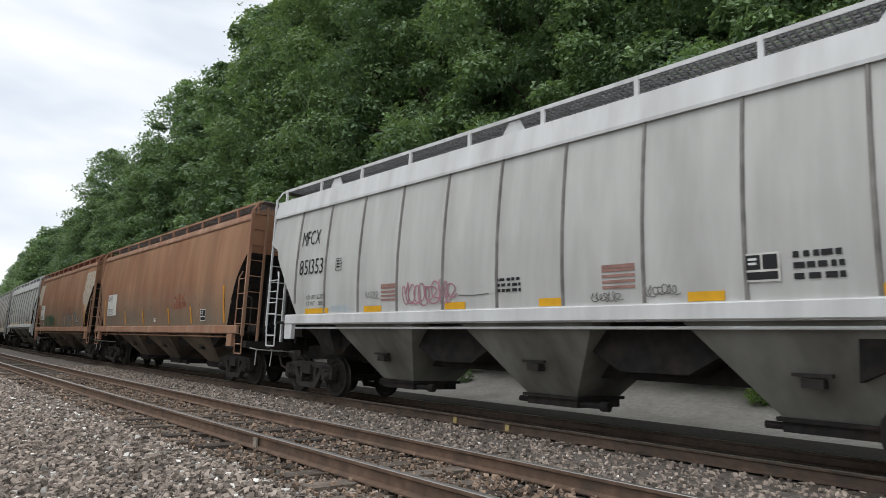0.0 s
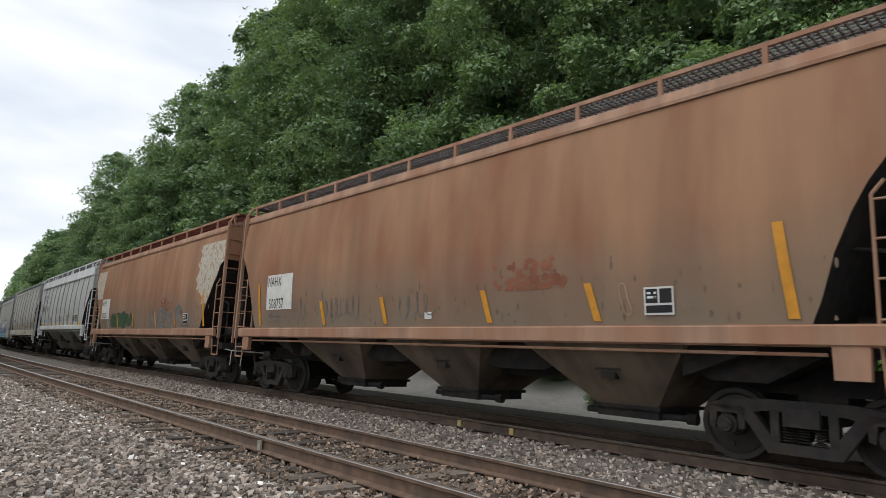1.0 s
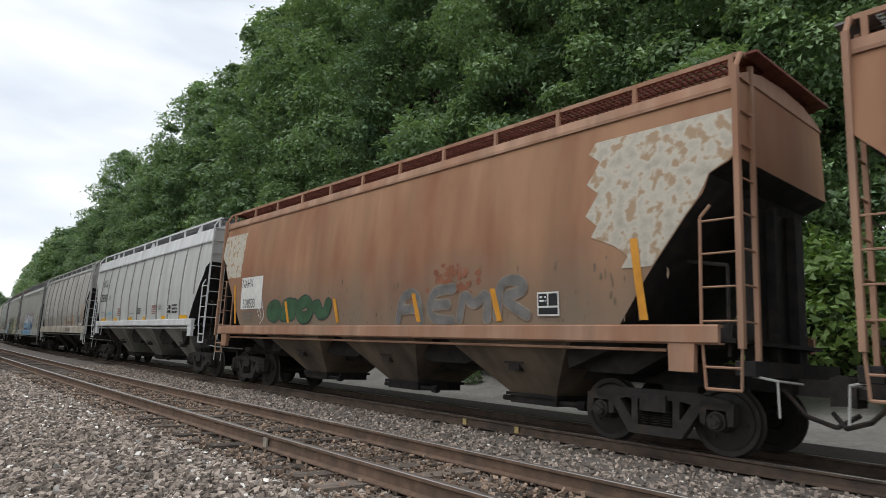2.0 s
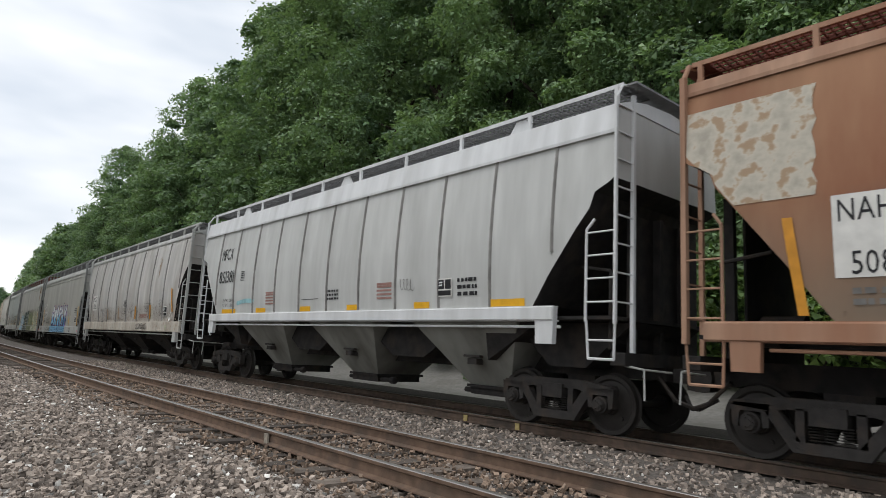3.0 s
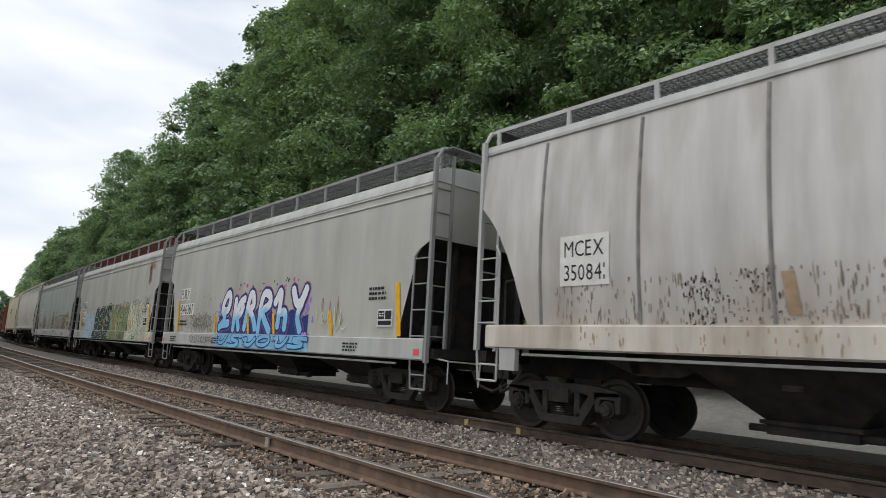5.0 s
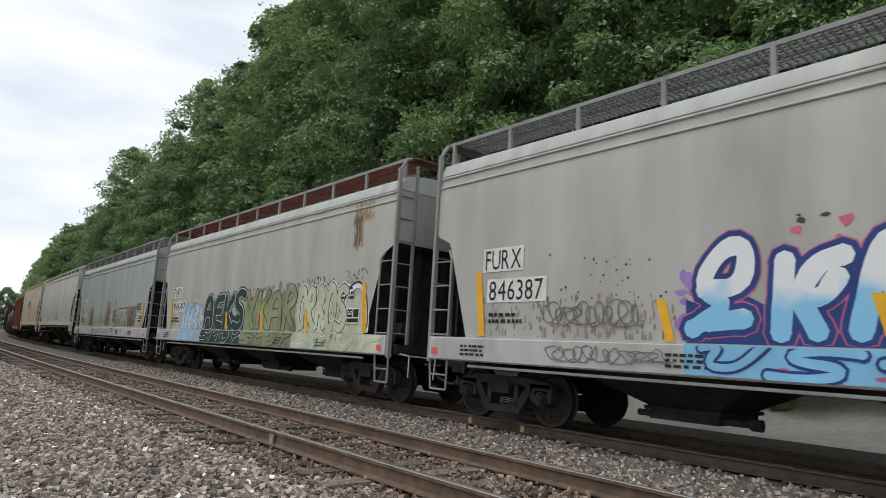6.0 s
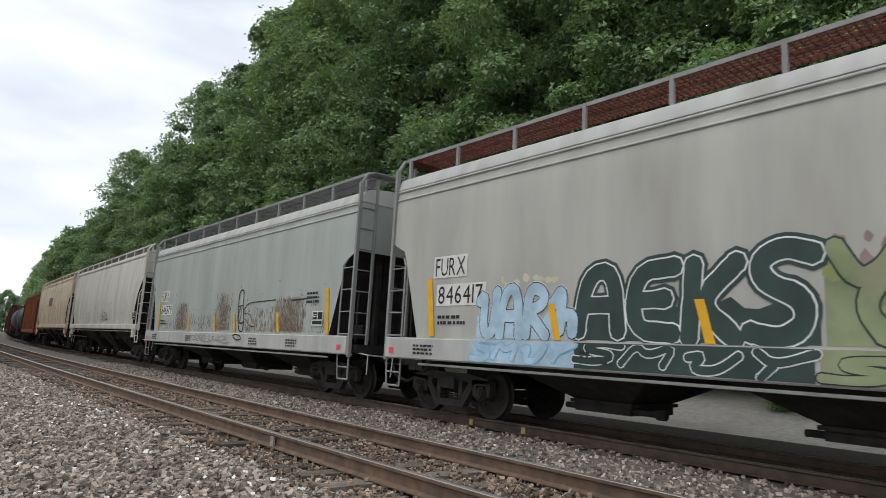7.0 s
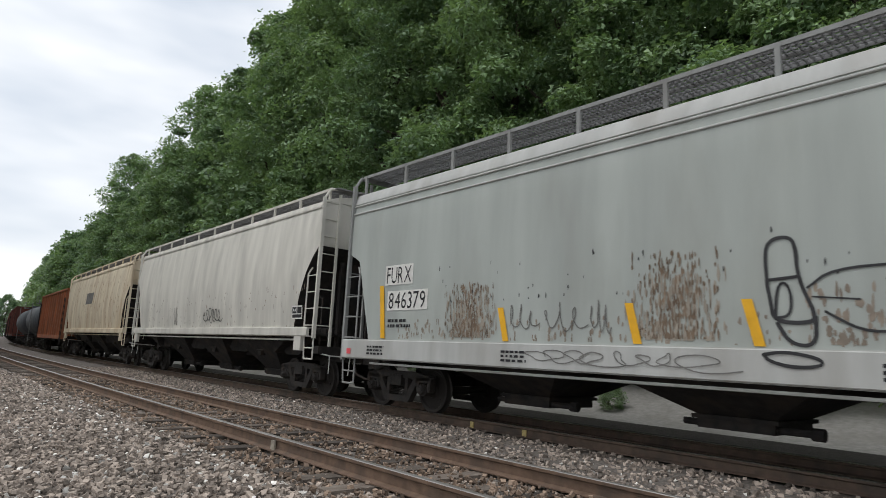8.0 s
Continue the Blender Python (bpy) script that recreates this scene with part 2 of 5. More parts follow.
# ---- ground ----
def ground_height(o):
    pts = [(-400, -0.9), (-40, -0.75), (-14.5, -0.55), (-10, -0.42), (-8.2, -0.33), (-6.9, -0.235), (-6.45, -0.225), (-6.2, -0.235), (-3.5, -0.215), (-2.4, -0.26), (1.5, -0.285), (3.0, -0.28), (4.5, -0.12), (6.3, 0.35), (8.0, 0.85), (10, 1.2), (14, 1.8), (22, 2.6), (40, 3.4), (500, 3.4), (3000, 0)]
    for (a, za), (b, zb) in zip(pts, pts[1:]):
        if a <= o <= b:
            return za + (zb - za) * (o - a) / (b - a)
    return pts[0][1] if o < 0 else pts[-1][1]


GROUND_MAT = material("ballast_bed", (0.15, 0.133, 0.118), rough=0.95, vary=0.5, scale=16, dark=(0.08, 0.068, 0.058), dark_at=(0.5, 0.7), dark_scale=9, bump=1.0, bump_scale=22)
ROAD_MAT = material("gravel_road", (0.28, 0.27, 0.255), rough=0.95, vary=0.2, scale=8, dark=(0.20, 0.19, 0.175), dark_scale=0.8, bump=0.5, bump_scale=25)
EARTH_MAT = material("woodland_floor", (0.045, 0.05, 0.025), rough=1.0, vary=0.5, scale=2, dark=(0.07, 0.06, 0.04), dark_scale=0.5, bump=0.8, bump_scale=8)


# oily ballast with the train's shade put into its near-black colour
OILY_SHADED_MAT = material("oil_stained_ballast", (0.035, 0.031, 0.028), rough=0.85, vary=0.4, scale=14, bump=0.8, bump_scale=22)


def build_ground():
    ss = [-1500, -900, -600, -450] + [-360 + 6 * i for i in range(72)] + [90, 140, 300, 700, 1500]
    oo = [-1500, -600, -200, -80, -40, -20, -14.5, -12, -10, -9, -8.2, -7.5, -6.9, -6.45, -6.2, -4.85, -3.5, -2.4, -0.85, 0.85, 1.5, 2.2, 3.0, 3.7, 4.5, 5.4, 6.3, 8, 10, 12, 14, 18, 22, 30, 40, 80, 200, 500]
    vs, fs, mi = [], [], []
    for s in ss:
        for o in oo:
            p, _ = track_at(max(s, -520), o, ground_height(o))
            if s < -520:
                _, a = track_at(-520)
                p = p + Vector((math.cos(a), math.sin(a), 0)) * (s + 520)
            vs.append(p)
    m = len(oo)
    for i in range(len(ss) - 1):
        for j in range(m - 1):
            fs.append((i * m + j, (i + 1) * m + j, (i + 1) * m + j + 1, i * m + j + 1))
            c = (oo[j] + oo[j + 1]) / 2
            # index 3: the strip under and behind the train, its shade coloured in
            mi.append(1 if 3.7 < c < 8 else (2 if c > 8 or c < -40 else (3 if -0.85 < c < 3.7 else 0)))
    me = bpy.data.meshes.new("ground")
    me.from_pydata(vs, [], fs)
    for mt in (GROUND_MAT, ROAD_MAT, EARTH_MAT, OILY_SHADED_MAT):
        me.materials.append(mt)
    me.polygons.foreach_set("material_index", mi)
    return tagged(new("ground", me), "grey crushed-stone ballast beside a gravel service road", "ground", kind="structure")


build_ground()


# ---- tracks ----
GAUGE = 1.50
RAIL = [(-0.07, -0.175), (0.07, -0.175), (0.07, -0.162), (0.012, -0.14), (0.009, -0.05), (0.036, -0.036), (0.037, -0.006), (0.03, 0.0), (-0.03, 0.0), (-0.037, -0.006), (-0.036, -0.036), (-0.009, -0.05), (-0.012, -0.14), (-0.07, -0.162)]


def rail_mesh(off, z0, mat):
    ss = [-420 + 5 * i for i in range(70)] + [-72 + 3 * i for i in range(40)]
    n = len(RAIL)
    vs = [track_at(s, off + y, z + z0)[0] for s in ss for y, z in RAIL]
    fs, mi = [], []
    for i in range(len(ss) - 1):
        for j in range(n):
            fs.append((i * n + j, (i + 1) * n + j, (i + 1) * n + (j + 1) % n, i * n + (j + 1) % n))
            mi.append(1 if j in (6, 7, 8) else 0)
    me = bpy.data.meshes.new("rail")
    me.from_pydata(vs, [], fs)
    bm = bmesh.new()
    bm.from_mesh(me)
    bmesh.ops.recalc_face_normals(bm, faces=bm.faces)
    bm.to_mesh(me)
    bm.free()
    me.materials.append(M[mat])
    me.materials.append(M["rail_top"])
    me.polygons.foreach_set("material_index", mi)
    return me


def build_track(centre, z0, mat, label):
    thing = tagged(new("railway_track"), label, "railway track", "the two tracks", "structure")
    for side in (-1, 1):
        part("rail", rail_mesh(centre + side * GAUGE / 2, z0, mat), None, thing)
    return thing


near_track = build_track(-SPACING, 0.0, "rail", "empty railway track with rusty rails on worn wooden ties")
train_track = build_track(0.0, TRAIN_Z, "rail_dark", "railway track under the train with rusty rails")

# ---- freight cars ----
def wheel_g():
    g = G()
    prof = [(0.10, -0.08), (0.14, -0.075), (0.16, -0.03), (0.36, 0.0), (0.39, -0.035), (0.452, -0.04), (0.457, 0.045), (0.47, 0.06), (0.485, 0.075), (0.475, 0.09), (0.39, 0.085), (0.37, 0.04), (0.17, 0.02), (0.13, 0.09), (0.08, 0.09)]
    g.lathe(prof, 32, -0.76)
    g.lathe([(r, -y) for r, y in prof], 32, 0.76)
    g.tube((0, -1.02, 0), (0, 1.02, 0), 0.08, 10)
    # raised casting marks on the plate
    for side in (-1, 1):
        for a in (0.4, 2.5, 4.6):
            x, z = 0.27 * math.cos(a), 0.27 * math.sin(a)
            g.tube((x, side * 0.745, z), (x, side * 0.80, z), 0.035, 6)
    return g


def truck_g():
    g = G()
    for side in (-1, 1):
        a, b = side * 0.93, side * 1.07
        # arched upper chord, dropped lower chord, two columns and the pedestal jaws
        g.prism([(-1.12, 0.66), (-1.06, 0.73), (-0.55, 0.80), (0.55, 0.80), (1.06, 0.73), (1.12, 0.66), (0.62, 0.62), (0.45, 0.66), (-0.45, 0.66), (-0.62, 0.62)], a, b)
        g.prism([(-0.72, 0.62), (-0.55, 0.63), (-0.30, 0.30), (0.30, 0.30), (0.55, 0.63), (0.72, 0.62), (0.40, 0.17), (-0.40, 0.17)], a, b)
        for x in (-0.36, 0.28):
            g.prism([(x, 0.3), (x + 0.1, 0.3), (x + 0.1, 0.68), (x, 0.68)], a, b)
        for x in (-0.889, 0.889):
            g.prism([(x - 0.24, 0.70), (x - 0.22, 0.42), (x - 0.15, 0.40), (x - 0.13, 0.60), (x + 0.13, 0.60), (x + 0.15, 0.40), (x + 0.22, 0.42), (x + 0.24, 0.70)], a, b)
            g.tube((x, side * 0.9, 0.457), (x, side * 1.08, 0.457), 0.13, 14)
    g.box(-0.2, 0.2, -1.12, 1.12, 0.50, 0.72)
    g.box(-0.28, 0.28, -0.35, 0.35, 0.72, 0.86)
    # brake beams
    for x in (-0.36, 0.36):
        g.box(x - 0.04, x + 0.04, -0.7, 0.7, 0.40, 0.47)
    return g


def spring_g(x):
    g = G()
    for i in range(6):
        g.lathe([(0.045, 0), (0.085, 0.012), (0.045, 0.024)], 10)
        base = len(g.v) - 30
        for q in range(base, len(g.v)):
            vx, vy, vz = g.v[q]
            g.v[q] = (x + vx, -1.0 + vz, 0.32 + i * 0.033 + vy)
    return g


TRUCK_ME = truck_g().mesh("truck", M["truck"])
WHEEL_ME = wheel_g().mesh("wheelset", M["wheel"], True)
SPRING_ME = [spring_g(x).mesh("spring", M["truck"]) for x in (-0.17, 0.0, 0.17)]
CAP_G = G().tube((0, -1.08, 0), (0, -1.15, 0), 0.105, 14, 0.09)
CAP_G.tube((0, -1.15, 0), (0, -1.165, 0), 0.05, 8)
for bolt in range(3):
    CAP_G.tube((0.06 * math.cos(bolt * 2.09), -1.15, 0.06 * math.sin(bolt * 2.09)), (0.06 * math.cos(bolt * 2.09), -1.172, 0.06 * math.sin(bolt * 2.09)), 0.016, 6)
CAP_ME = CAP_G.mesh("bearing_cap", M["truck"])
WHEELSETS = []


def add_trucks(car, centre):
    for x in (-centre, centre):
        tr = part("truck", TRUCK_ME, None, car, loc=(x, 0, 0))
        for dx in (-0.889, 0.889):
            wheels = part("wheelset", WHEEL_ME, None, tr, loc=(dx, 0, 0.457))
            WHEELSETS.append((car, x + dx, wheels, dx))
            part("bearing_cap", CAP_ME, None, tr, loc=(dx, 0, 0.457))
        for me in SPRING_ME:
            part("spring", me, None, tr)


def lerp_table(tab, z):
    if z <= tab[0][0]:
        return tab[0][1]
    for (a, va), (b, vb) in zip(tab, tab[1:]):
        if z <= b:
            return va + (vb - va) * (z - a) / (b - a)
    return tab[-1][1]


WIDTHS = {
    "bulged": [(1.2, 1.50), (1.7, 1.55), (2.3, 1.60), (2.9, 1.61), (3.5, 1.58), (3.95, 1.54), (4.3, 1.50), (4.65, 1.44)],
    "slab": [(0.9, 1.55), (1.3, 1.55), (3.9, 1.55), (3.98, 1.53), (4.22, 1.52), (4.4, 1.50)],
}
INSETS = {
    "tall": [(1.5, 1.75), (2.2, 1.22), (2.9, 0.64), (3.15, 0.42), (3.38, 0.33), (3.5, 0.06), (3.55, 0.0), (4.4, 0.0)],
    "arc": [(1.3, 1.25), (1.8, 1.02), (2.3, 0.85), (2.7, 0.66), (3.0, 0.48), (3.25, 0.28), (3.5, 0.02), (3.6, 0.0), (4.4, 0.0)],
    "straight": [(1.2, 1.0), (2.9, 0.42), (2.98, 0.38), (3.1, 0.1), (3.16, 0.0), (4.4, 0.0)],
}


def side_y(spec, z):
    return lerp_table(WIDTHS[spec["shape"]], z)


def hopper_body(spec):
    """Closed shell: bulged sides, cut-back ends with slope sheets."""
    half, z0, z1 = spec["length"] / 2, spec["sill"][1] - 0.02, spec["eave"]
    zs = sorted(set([z0 + (z1 - z0) * i / 14 for i in range(15)] + [z for z, _ in INSETS[spec["end"]] if z0 < z < z1]))
    nx = 12
    g, rings = G(), []
    for z in zs:
        w, h = side_y(spec, z), half - lerp_table(INSETS[spec["end"]], z)
        ring = [(-h + 2 * h * i / nx, -w, z) for i in range(nx + 1)] + [(h - 2 * h * i / nx, w, z) for i in range(nx + 1)]
        rings.append(ring)
    n = len(rings[0])
    fs = [(i * n + j, i * n + (j + 1) % n, (i + 1) * n + (j + 1) % n, (i + 1) * n + j) for i in range(len(zs) - 1) for j in range(n)]
    fs += [tuple(range(n)), tuple(range((len(zs) - 1) * n, len(zs) * n))]
    g.add([p for r in rings for p in r], fs)
    # cut-back end faces, coloured near-black for the shade under the overhang
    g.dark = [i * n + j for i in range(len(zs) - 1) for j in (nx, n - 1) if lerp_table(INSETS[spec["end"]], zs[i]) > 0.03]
    return g


def hopper_roof(spec):
    half, e, w = spec["length"] / 2, spec["eave"], side_y(spec, spec["eave"])
    if spec["shape"] == "slab":
        prof = [(-w - 0.02, e), (-w * 0.95, e + 0.21), (-w * 0.84, e + 0.29), (-w * 0.5, e + 0.35), (0, e + 0.37), (w * 0.5, e + 0.35), (w * 0.84, e + 0.29), (w * 0.95, e + 0.21), (w + 0.02, e), (w + 0.02, e - 0.02), (-w - 0.02, e - 0.02)]
        return G().prism(prof, -half - 0.02, half + 0.02, "x")
    prof = [(-w - 0.02, e), (-w * 0.82, e + 0.10), (-w * 0.5, e + 0.19), (0, e + 0.23), (w * 0.5, e + 0.19), (w * 0.82, e + 0.10), (w + 0.02, e), (w + 0.02, e - 0.02), (-w - 0.02, e - 0.02)]
    return G().prism(prof, -half - 0.02, half + 0.02, "x")


def fascia(spec, z0, z1, out):
    half = spec["length"] / 2
    g = G()
    w0, w1 = side_y(spec, z0), side_y(spec, z1)
    g.prism([(-w0 - 0.004, z0 + 0.03), (-w0 - out, z0), (-w0 - out * 1.1, z0 + 0.05), (-w1 - out, z1), (-w1 + 0.05, z1 + 0.015)], -half, half, "x")
    return g


def bay_g(x, l_top, l_bot, z_top, z_bot, w_top, w_bot, lean=0.0):
    """One discharge bay: a funnel open to the body above, and the sloped end sheets."""
    g = G()
    a, b = l_top / 2, l_bot / 2
    top = [(x - a, -w_top, z_top), (x + a, -w_top, z_top), (x + a, w_top, z_top), (x - a, w_top, z_top)]
    mid = [(x - b + lean, -w_bot, z_bot), (x + b + lean, -w_bot, z_bot), (x + b + lean, w_bot, z_bot), (x - b + lean, w_bot, z_bot)]
    return g.add(top + mid, [(0, 1, 5, 4), (1, 2, 6, 5), (2, 3, 7, 6), (3, 0, 4, 7), (4, 5, 6, 7), (0, 3, 2, 1)])


def gate_g(x, z, w, l):
    g = G()
    g.box(x - l / 2 - 0.06, x + l / 2 + 0.06, -w - 0.06, w + 0.06, z - 0.05, z + 0.0)
    g.box(x - l / 2, x + l / 2, -w, w, z - 0.17, z - 0.05)
    g.tube((x - l / 2 - 0.25, -w + 0.1, z - 0.11), (x + l / 2 + 0.45, -w + 0.1, z - 0.11), 0.045, 8)
    g.tube((x + l / 2 + 0.4, -w + 0.1, z - 0.11), (x + l / 2 + 0.55, -w + 0.1, z - 0.11), 0.075, 8)
    return g


def ladder_rungs(g, p0, p1, z0, z1, n, r=0.014):
    for i in range(n):
        z = z0 + (z1 - z0) * i / (n - 1)
        g.tube((*p0, z), (*p1, z), r, 5)


def build_hopper(spec):
    car = tagged(new("hopper_car"), spec["label"], "freight car", "freight cars of the train")
    half, (s0, s1), body, trim = spec["length"] / 2, spec["sill"], M[spec["paint"]], M[spec["trim"]]
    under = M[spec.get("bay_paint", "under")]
    shell = hopper_body(spec)
    ob = part("body", shell, body, car, smooth=True)
    # second slot: dark colour that stands for shade on the end slopes
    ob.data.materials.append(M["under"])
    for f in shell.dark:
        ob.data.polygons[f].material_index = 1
    part("roof", hopper_roof(spec), trim, car, smooth=True)
    if spec.get("fascia"):
        part("eave_band", fascia(spec, *spec["fascia"]), trim, car)
    if spec["shape"] == "slab":
        for z in (4.02, 4.19):
            part("bead", G().box(-half, half, -side_y(spec, z) - 0.03, -side_y(spec, z) + 0.02, z, z + 0.035, 0.01), M["grey_trim"], car)
    # vertical ribs
    for i in range(spec.get("ribs", 0)):
        x = (i - (spec["ribs"] - 1) / 2) * spec.get("rib_step", spec["length"] / spec["ribs"]) + spec.get("rib_shift", 0.0)
        g = G()
        zs = [s1 + (spec["eave"] - 0.22 - s1) * k / 10 for k in range(11)]
        zs = [z for z in zs if abs(x) < half - lerp_table(INSETS[spec["end"]], z) - 0.04]
        if len(zs) > 2:
            prev = None
            for z in zs:
                y = -side_y(spec, z)
                cur = [(x - 0.035, y + 0.01, z), (x - 0.012, y - 0.035, z), (x + 0.012, y - 0.035, z), (x + 0.035, y + 0.01, z)]
                if prev:
                    g.add(prev + cur, [(0, 1, 5, 4), (1, 2, 6, 5), (2, 3, 7, 6)])
                prev = cur
            part("rib", g, M[spec.get("rib_paint", spec["paint"])], car)
    # side sills and centre sill
    inset = spec.get("sill_inset", 0.25)
    for side in (-1, 1):
        g = G().box(-half + inset, half - inset, side * 1.58 - 0.04, side * 1.58 + 0.04, s0, s1, 0.012)
        g.box(-half + inset, half - inset, side * 1.52 - 0.08, side * 1.52 + 0.05, s1 - 0.02, s1 + 0.012)
        g.box(-half + inset, half - inset, side * 1.50 - 0.08, side * 1.50 + 0.06, s0 - 0.012, s0 + 0.01)
        part("side_sill", g, M[spec.get("sill_paint", spec["trim"])], car)
    part("centre_sill", G().box(-half - 0.1, half + 0.1, -0.32, 0.32, 0.80, 1.12), M["under"], car)
    for sx in (-1, 1):
        part("end_beam", G().box(sx * half - 0.12, sx * half + 0.12, -1.45, 1.45, 0.98, 1.16, 0.015), M["under"], car)
        part("end_deck", G().box(min(sx * (half - 0.1), sx * (half - 1.5)), max(sx * (half - 0.1), sx * (half - 1.5)), -1.45, 1.45, s0 + 0.02, s0 + 0.07), M["under"], car)
    for sx in (-1, 1):
        g = G().box(sx * half, sx * (half + 0.55), -0.11, 0.11, 0.78, 0.98)
        g.prism([(sx * (half + 0.5), 0.68), (sx * (half + 0.72), 0.70), (sx * (half + 0.76), 0.88), (sx * (half + 0.72), 1.05), (sx * (half + 0.5), 1.02)], -0.2, 0.2)
        g.path([(sx * half, -0.35, 0.85), (sx * (half + 0.3), -0.4, 0.55), (sx * (half + 0.6), -0.3, 0.45), (sx * (half + 0.8), -0.1, 0.6)], 0.03)
        part("coupler", g, M["truck"], car)
        # bolster brackets under the sill ends
        if spec["shape"] == "bulged":
            x = sx * (half - spec.get("bracket", 0.75))
            part("end_bracket", G().prism([(x - 0.17, s0 - 0.34), (x + 0.17, s0 - 0.34), (x + 0.19, s1), (x - 0.19, s1)], -1.60, -1.50), trim, car)
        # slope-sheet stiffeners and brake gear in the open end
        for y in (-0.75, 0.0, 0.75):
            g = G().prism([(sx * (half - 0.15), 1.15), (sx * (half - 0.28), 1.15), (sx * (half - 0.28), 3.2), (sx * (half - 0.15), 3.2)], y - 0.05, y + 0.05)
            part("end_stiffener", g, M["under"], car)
        # plain near-black sheet across the open end
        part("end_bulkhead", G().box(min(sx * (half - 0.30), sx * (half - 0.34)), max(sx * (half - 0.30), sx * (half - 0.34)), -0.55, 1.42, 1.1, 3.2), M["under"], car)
        part("brake_cylinder", G().tube((sx * (half - 0.45), -0.3, 1.55), (sx * (half - 1.0), -0.3, 1.55), 0.16, 12), M["truck"], car)
        part("brake_valve", G().box(min(sx * (half - 0.9), sx * (half - 0.35)), max(sx * (half - 0.9), sx * (half - 0.35)), -1.0, -0.65, 1.3, 1.6, 0.04), M["truck"], car)
        g = G().path([(sx * (half - 0.3), -1.2, 1.2), (sx * (half - 0.3), -1.2, 2.3), (sx * (half - 0.9), -1.1, 2.4)], 0.025)
        part("brake_pipe", g, M["truck"], car)
        # ladders
        xe, xs = sx * (half + 0.02), sx * (half - 0.48)
        top = spec["eave"] + spec.get("board", 0.45)
        lad = M[spec.get("ladder_paint", spec["trim"])]
        pw = spec.get("post", 0.035)
        g = G().box(xe - pw, xe + pw, -1.555 - pw * 1.25, -1.555 + pw * 1.25, s0 - 0.05, top - 0.25)
        g.path([(xe, -1.555, top - 0.28), (xe, -1.40, top - 0.04), (xe, -1.2, top)], pw, 8)
        g.box(xe - 0.03, xe + 0.03, -1.13, -1.07, 1.05, top - 0.12)
        ladder_rungs(g, (xe, -1.55), (xe, -1.1), s1 + 0.05, top - 0.35, 8)
        part("end_ladder", g, lad, car)
        zl = 3.0 if sx > 0 else 2.85
        g = G().path([(xs, -1.57, s0 - 0.02), (xs, -1.57, zl - 0.15), (xs + sx * 0.12, -1.53, zl)], 0.022)
        ladder_rungs(g, (xs, -1.57), (xe, -1.57), s1 + 0.05, zl - 0.2, 4)
        part("side_ladder", g, lad, car)
        g = G().path([(xs, -1.55, s0), (xs + sx * 0.03, -1.53, s0 - 0.52), (xe - sx * 0.03, -1.53, s0 - 0.52), (xe, -1.55, s0)], 0.02)
        g.tube((xs + sx * 0.02, -1.54, s0 - 0.27), (xe - sx * 0.02, -1.54, s0 - 0.27), 0.016)
        part("stirrup", g, lad, car)
        g = G().path([(xe, -1.4, 1.0), (xe + sx * 0.25, -1.2, 0.95), (xe + sx * 0.28, -0.5, 0.92)], 0.015)
        g.path([(xe + sx * 0.25, -1.2, 0.95), (xe + sx * 0.27, -1.22, 0.55)], 0.014)
        part("uncoupling_lever", g, M["grey_trim"], car)
    # bays
    nb, pitch = spec.get("bays", 3), spec.get("bay_pitch", 3.85)
    reach = half - 2.75
    for i in range(nb):
        x = (i - (nb - 1) / 2) * pitch - 0.15 + spec.get("bay_shift", 0.0)
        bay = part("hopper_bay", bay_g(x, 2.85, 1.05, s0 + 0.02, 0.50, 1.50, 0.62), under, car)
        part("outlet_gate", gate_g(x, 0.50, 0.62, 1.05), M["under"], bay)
        part("vibrator_bracket", G().box(x - 0.22, x + 0.22, -1.14, -1.06, 0.98, 1.02).box(x - 0.12, x + 0.12, -1.13, -0.95, 0.86, 0.96), M["truck"], bay)
    # recessed ridges between bays; the gaps' shade is put into their near-black colour
    for i in range(nb + 1):
        x = (i - nb / 2) * pitch - 0.15 + spec.get("bay_shift", 0.0)
        l = 1.75 if 0 < i < nb else 1.2
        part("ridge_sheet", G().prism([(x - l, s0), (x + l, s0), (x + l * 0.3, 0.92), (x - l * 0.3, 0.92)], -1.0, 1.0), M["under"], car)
    # slope sheets over the trucks, near-black: shade below the sill put into colour
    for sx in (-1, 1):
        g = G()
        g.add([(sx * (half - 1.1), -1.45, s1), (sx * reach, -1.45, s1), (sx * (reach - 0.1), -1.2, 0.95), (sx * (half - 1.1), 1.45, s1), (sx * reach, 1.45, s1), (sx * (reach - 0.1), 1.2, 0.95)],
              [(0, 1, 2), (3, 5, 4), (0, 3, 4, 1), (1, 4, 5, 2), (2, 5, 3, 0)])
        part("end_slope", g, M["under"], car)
    part("train_pipe", G().path([(-half + 1.0, -1.50, s0 - 0.09), (half - 1.0, -1.50, s0 - 0.09)], 0.022), trim, car)
    # running boards on brackets with mesh decks
    z = spec["eave"] + spec.get("board", 0.45)
    for side in (-1, 1):
        g = G()
        yo, yi = side * 1.32, side * 0.62
        for y in (yo, yi, (yo + yi) / 2):
            g.box(-half, half, y - 0.012, y + 0.012, z - 0.045, z + 0.01)
        k = int(spec["length"] / 0.10)
        for i in range(k + 1):
            x = -half + spec["length"] * i / k
            g.box(x - 0.012, x + 0.012, min(yo, yi), max(yo, yi), z - 0.03, z)
        for y in range(1, 7):
            yy = yo + (yi - yo) * y / 7
            g.box(-half, half, yy - 0.008, yy + 0.008, z - 0.03, z - 0.004)
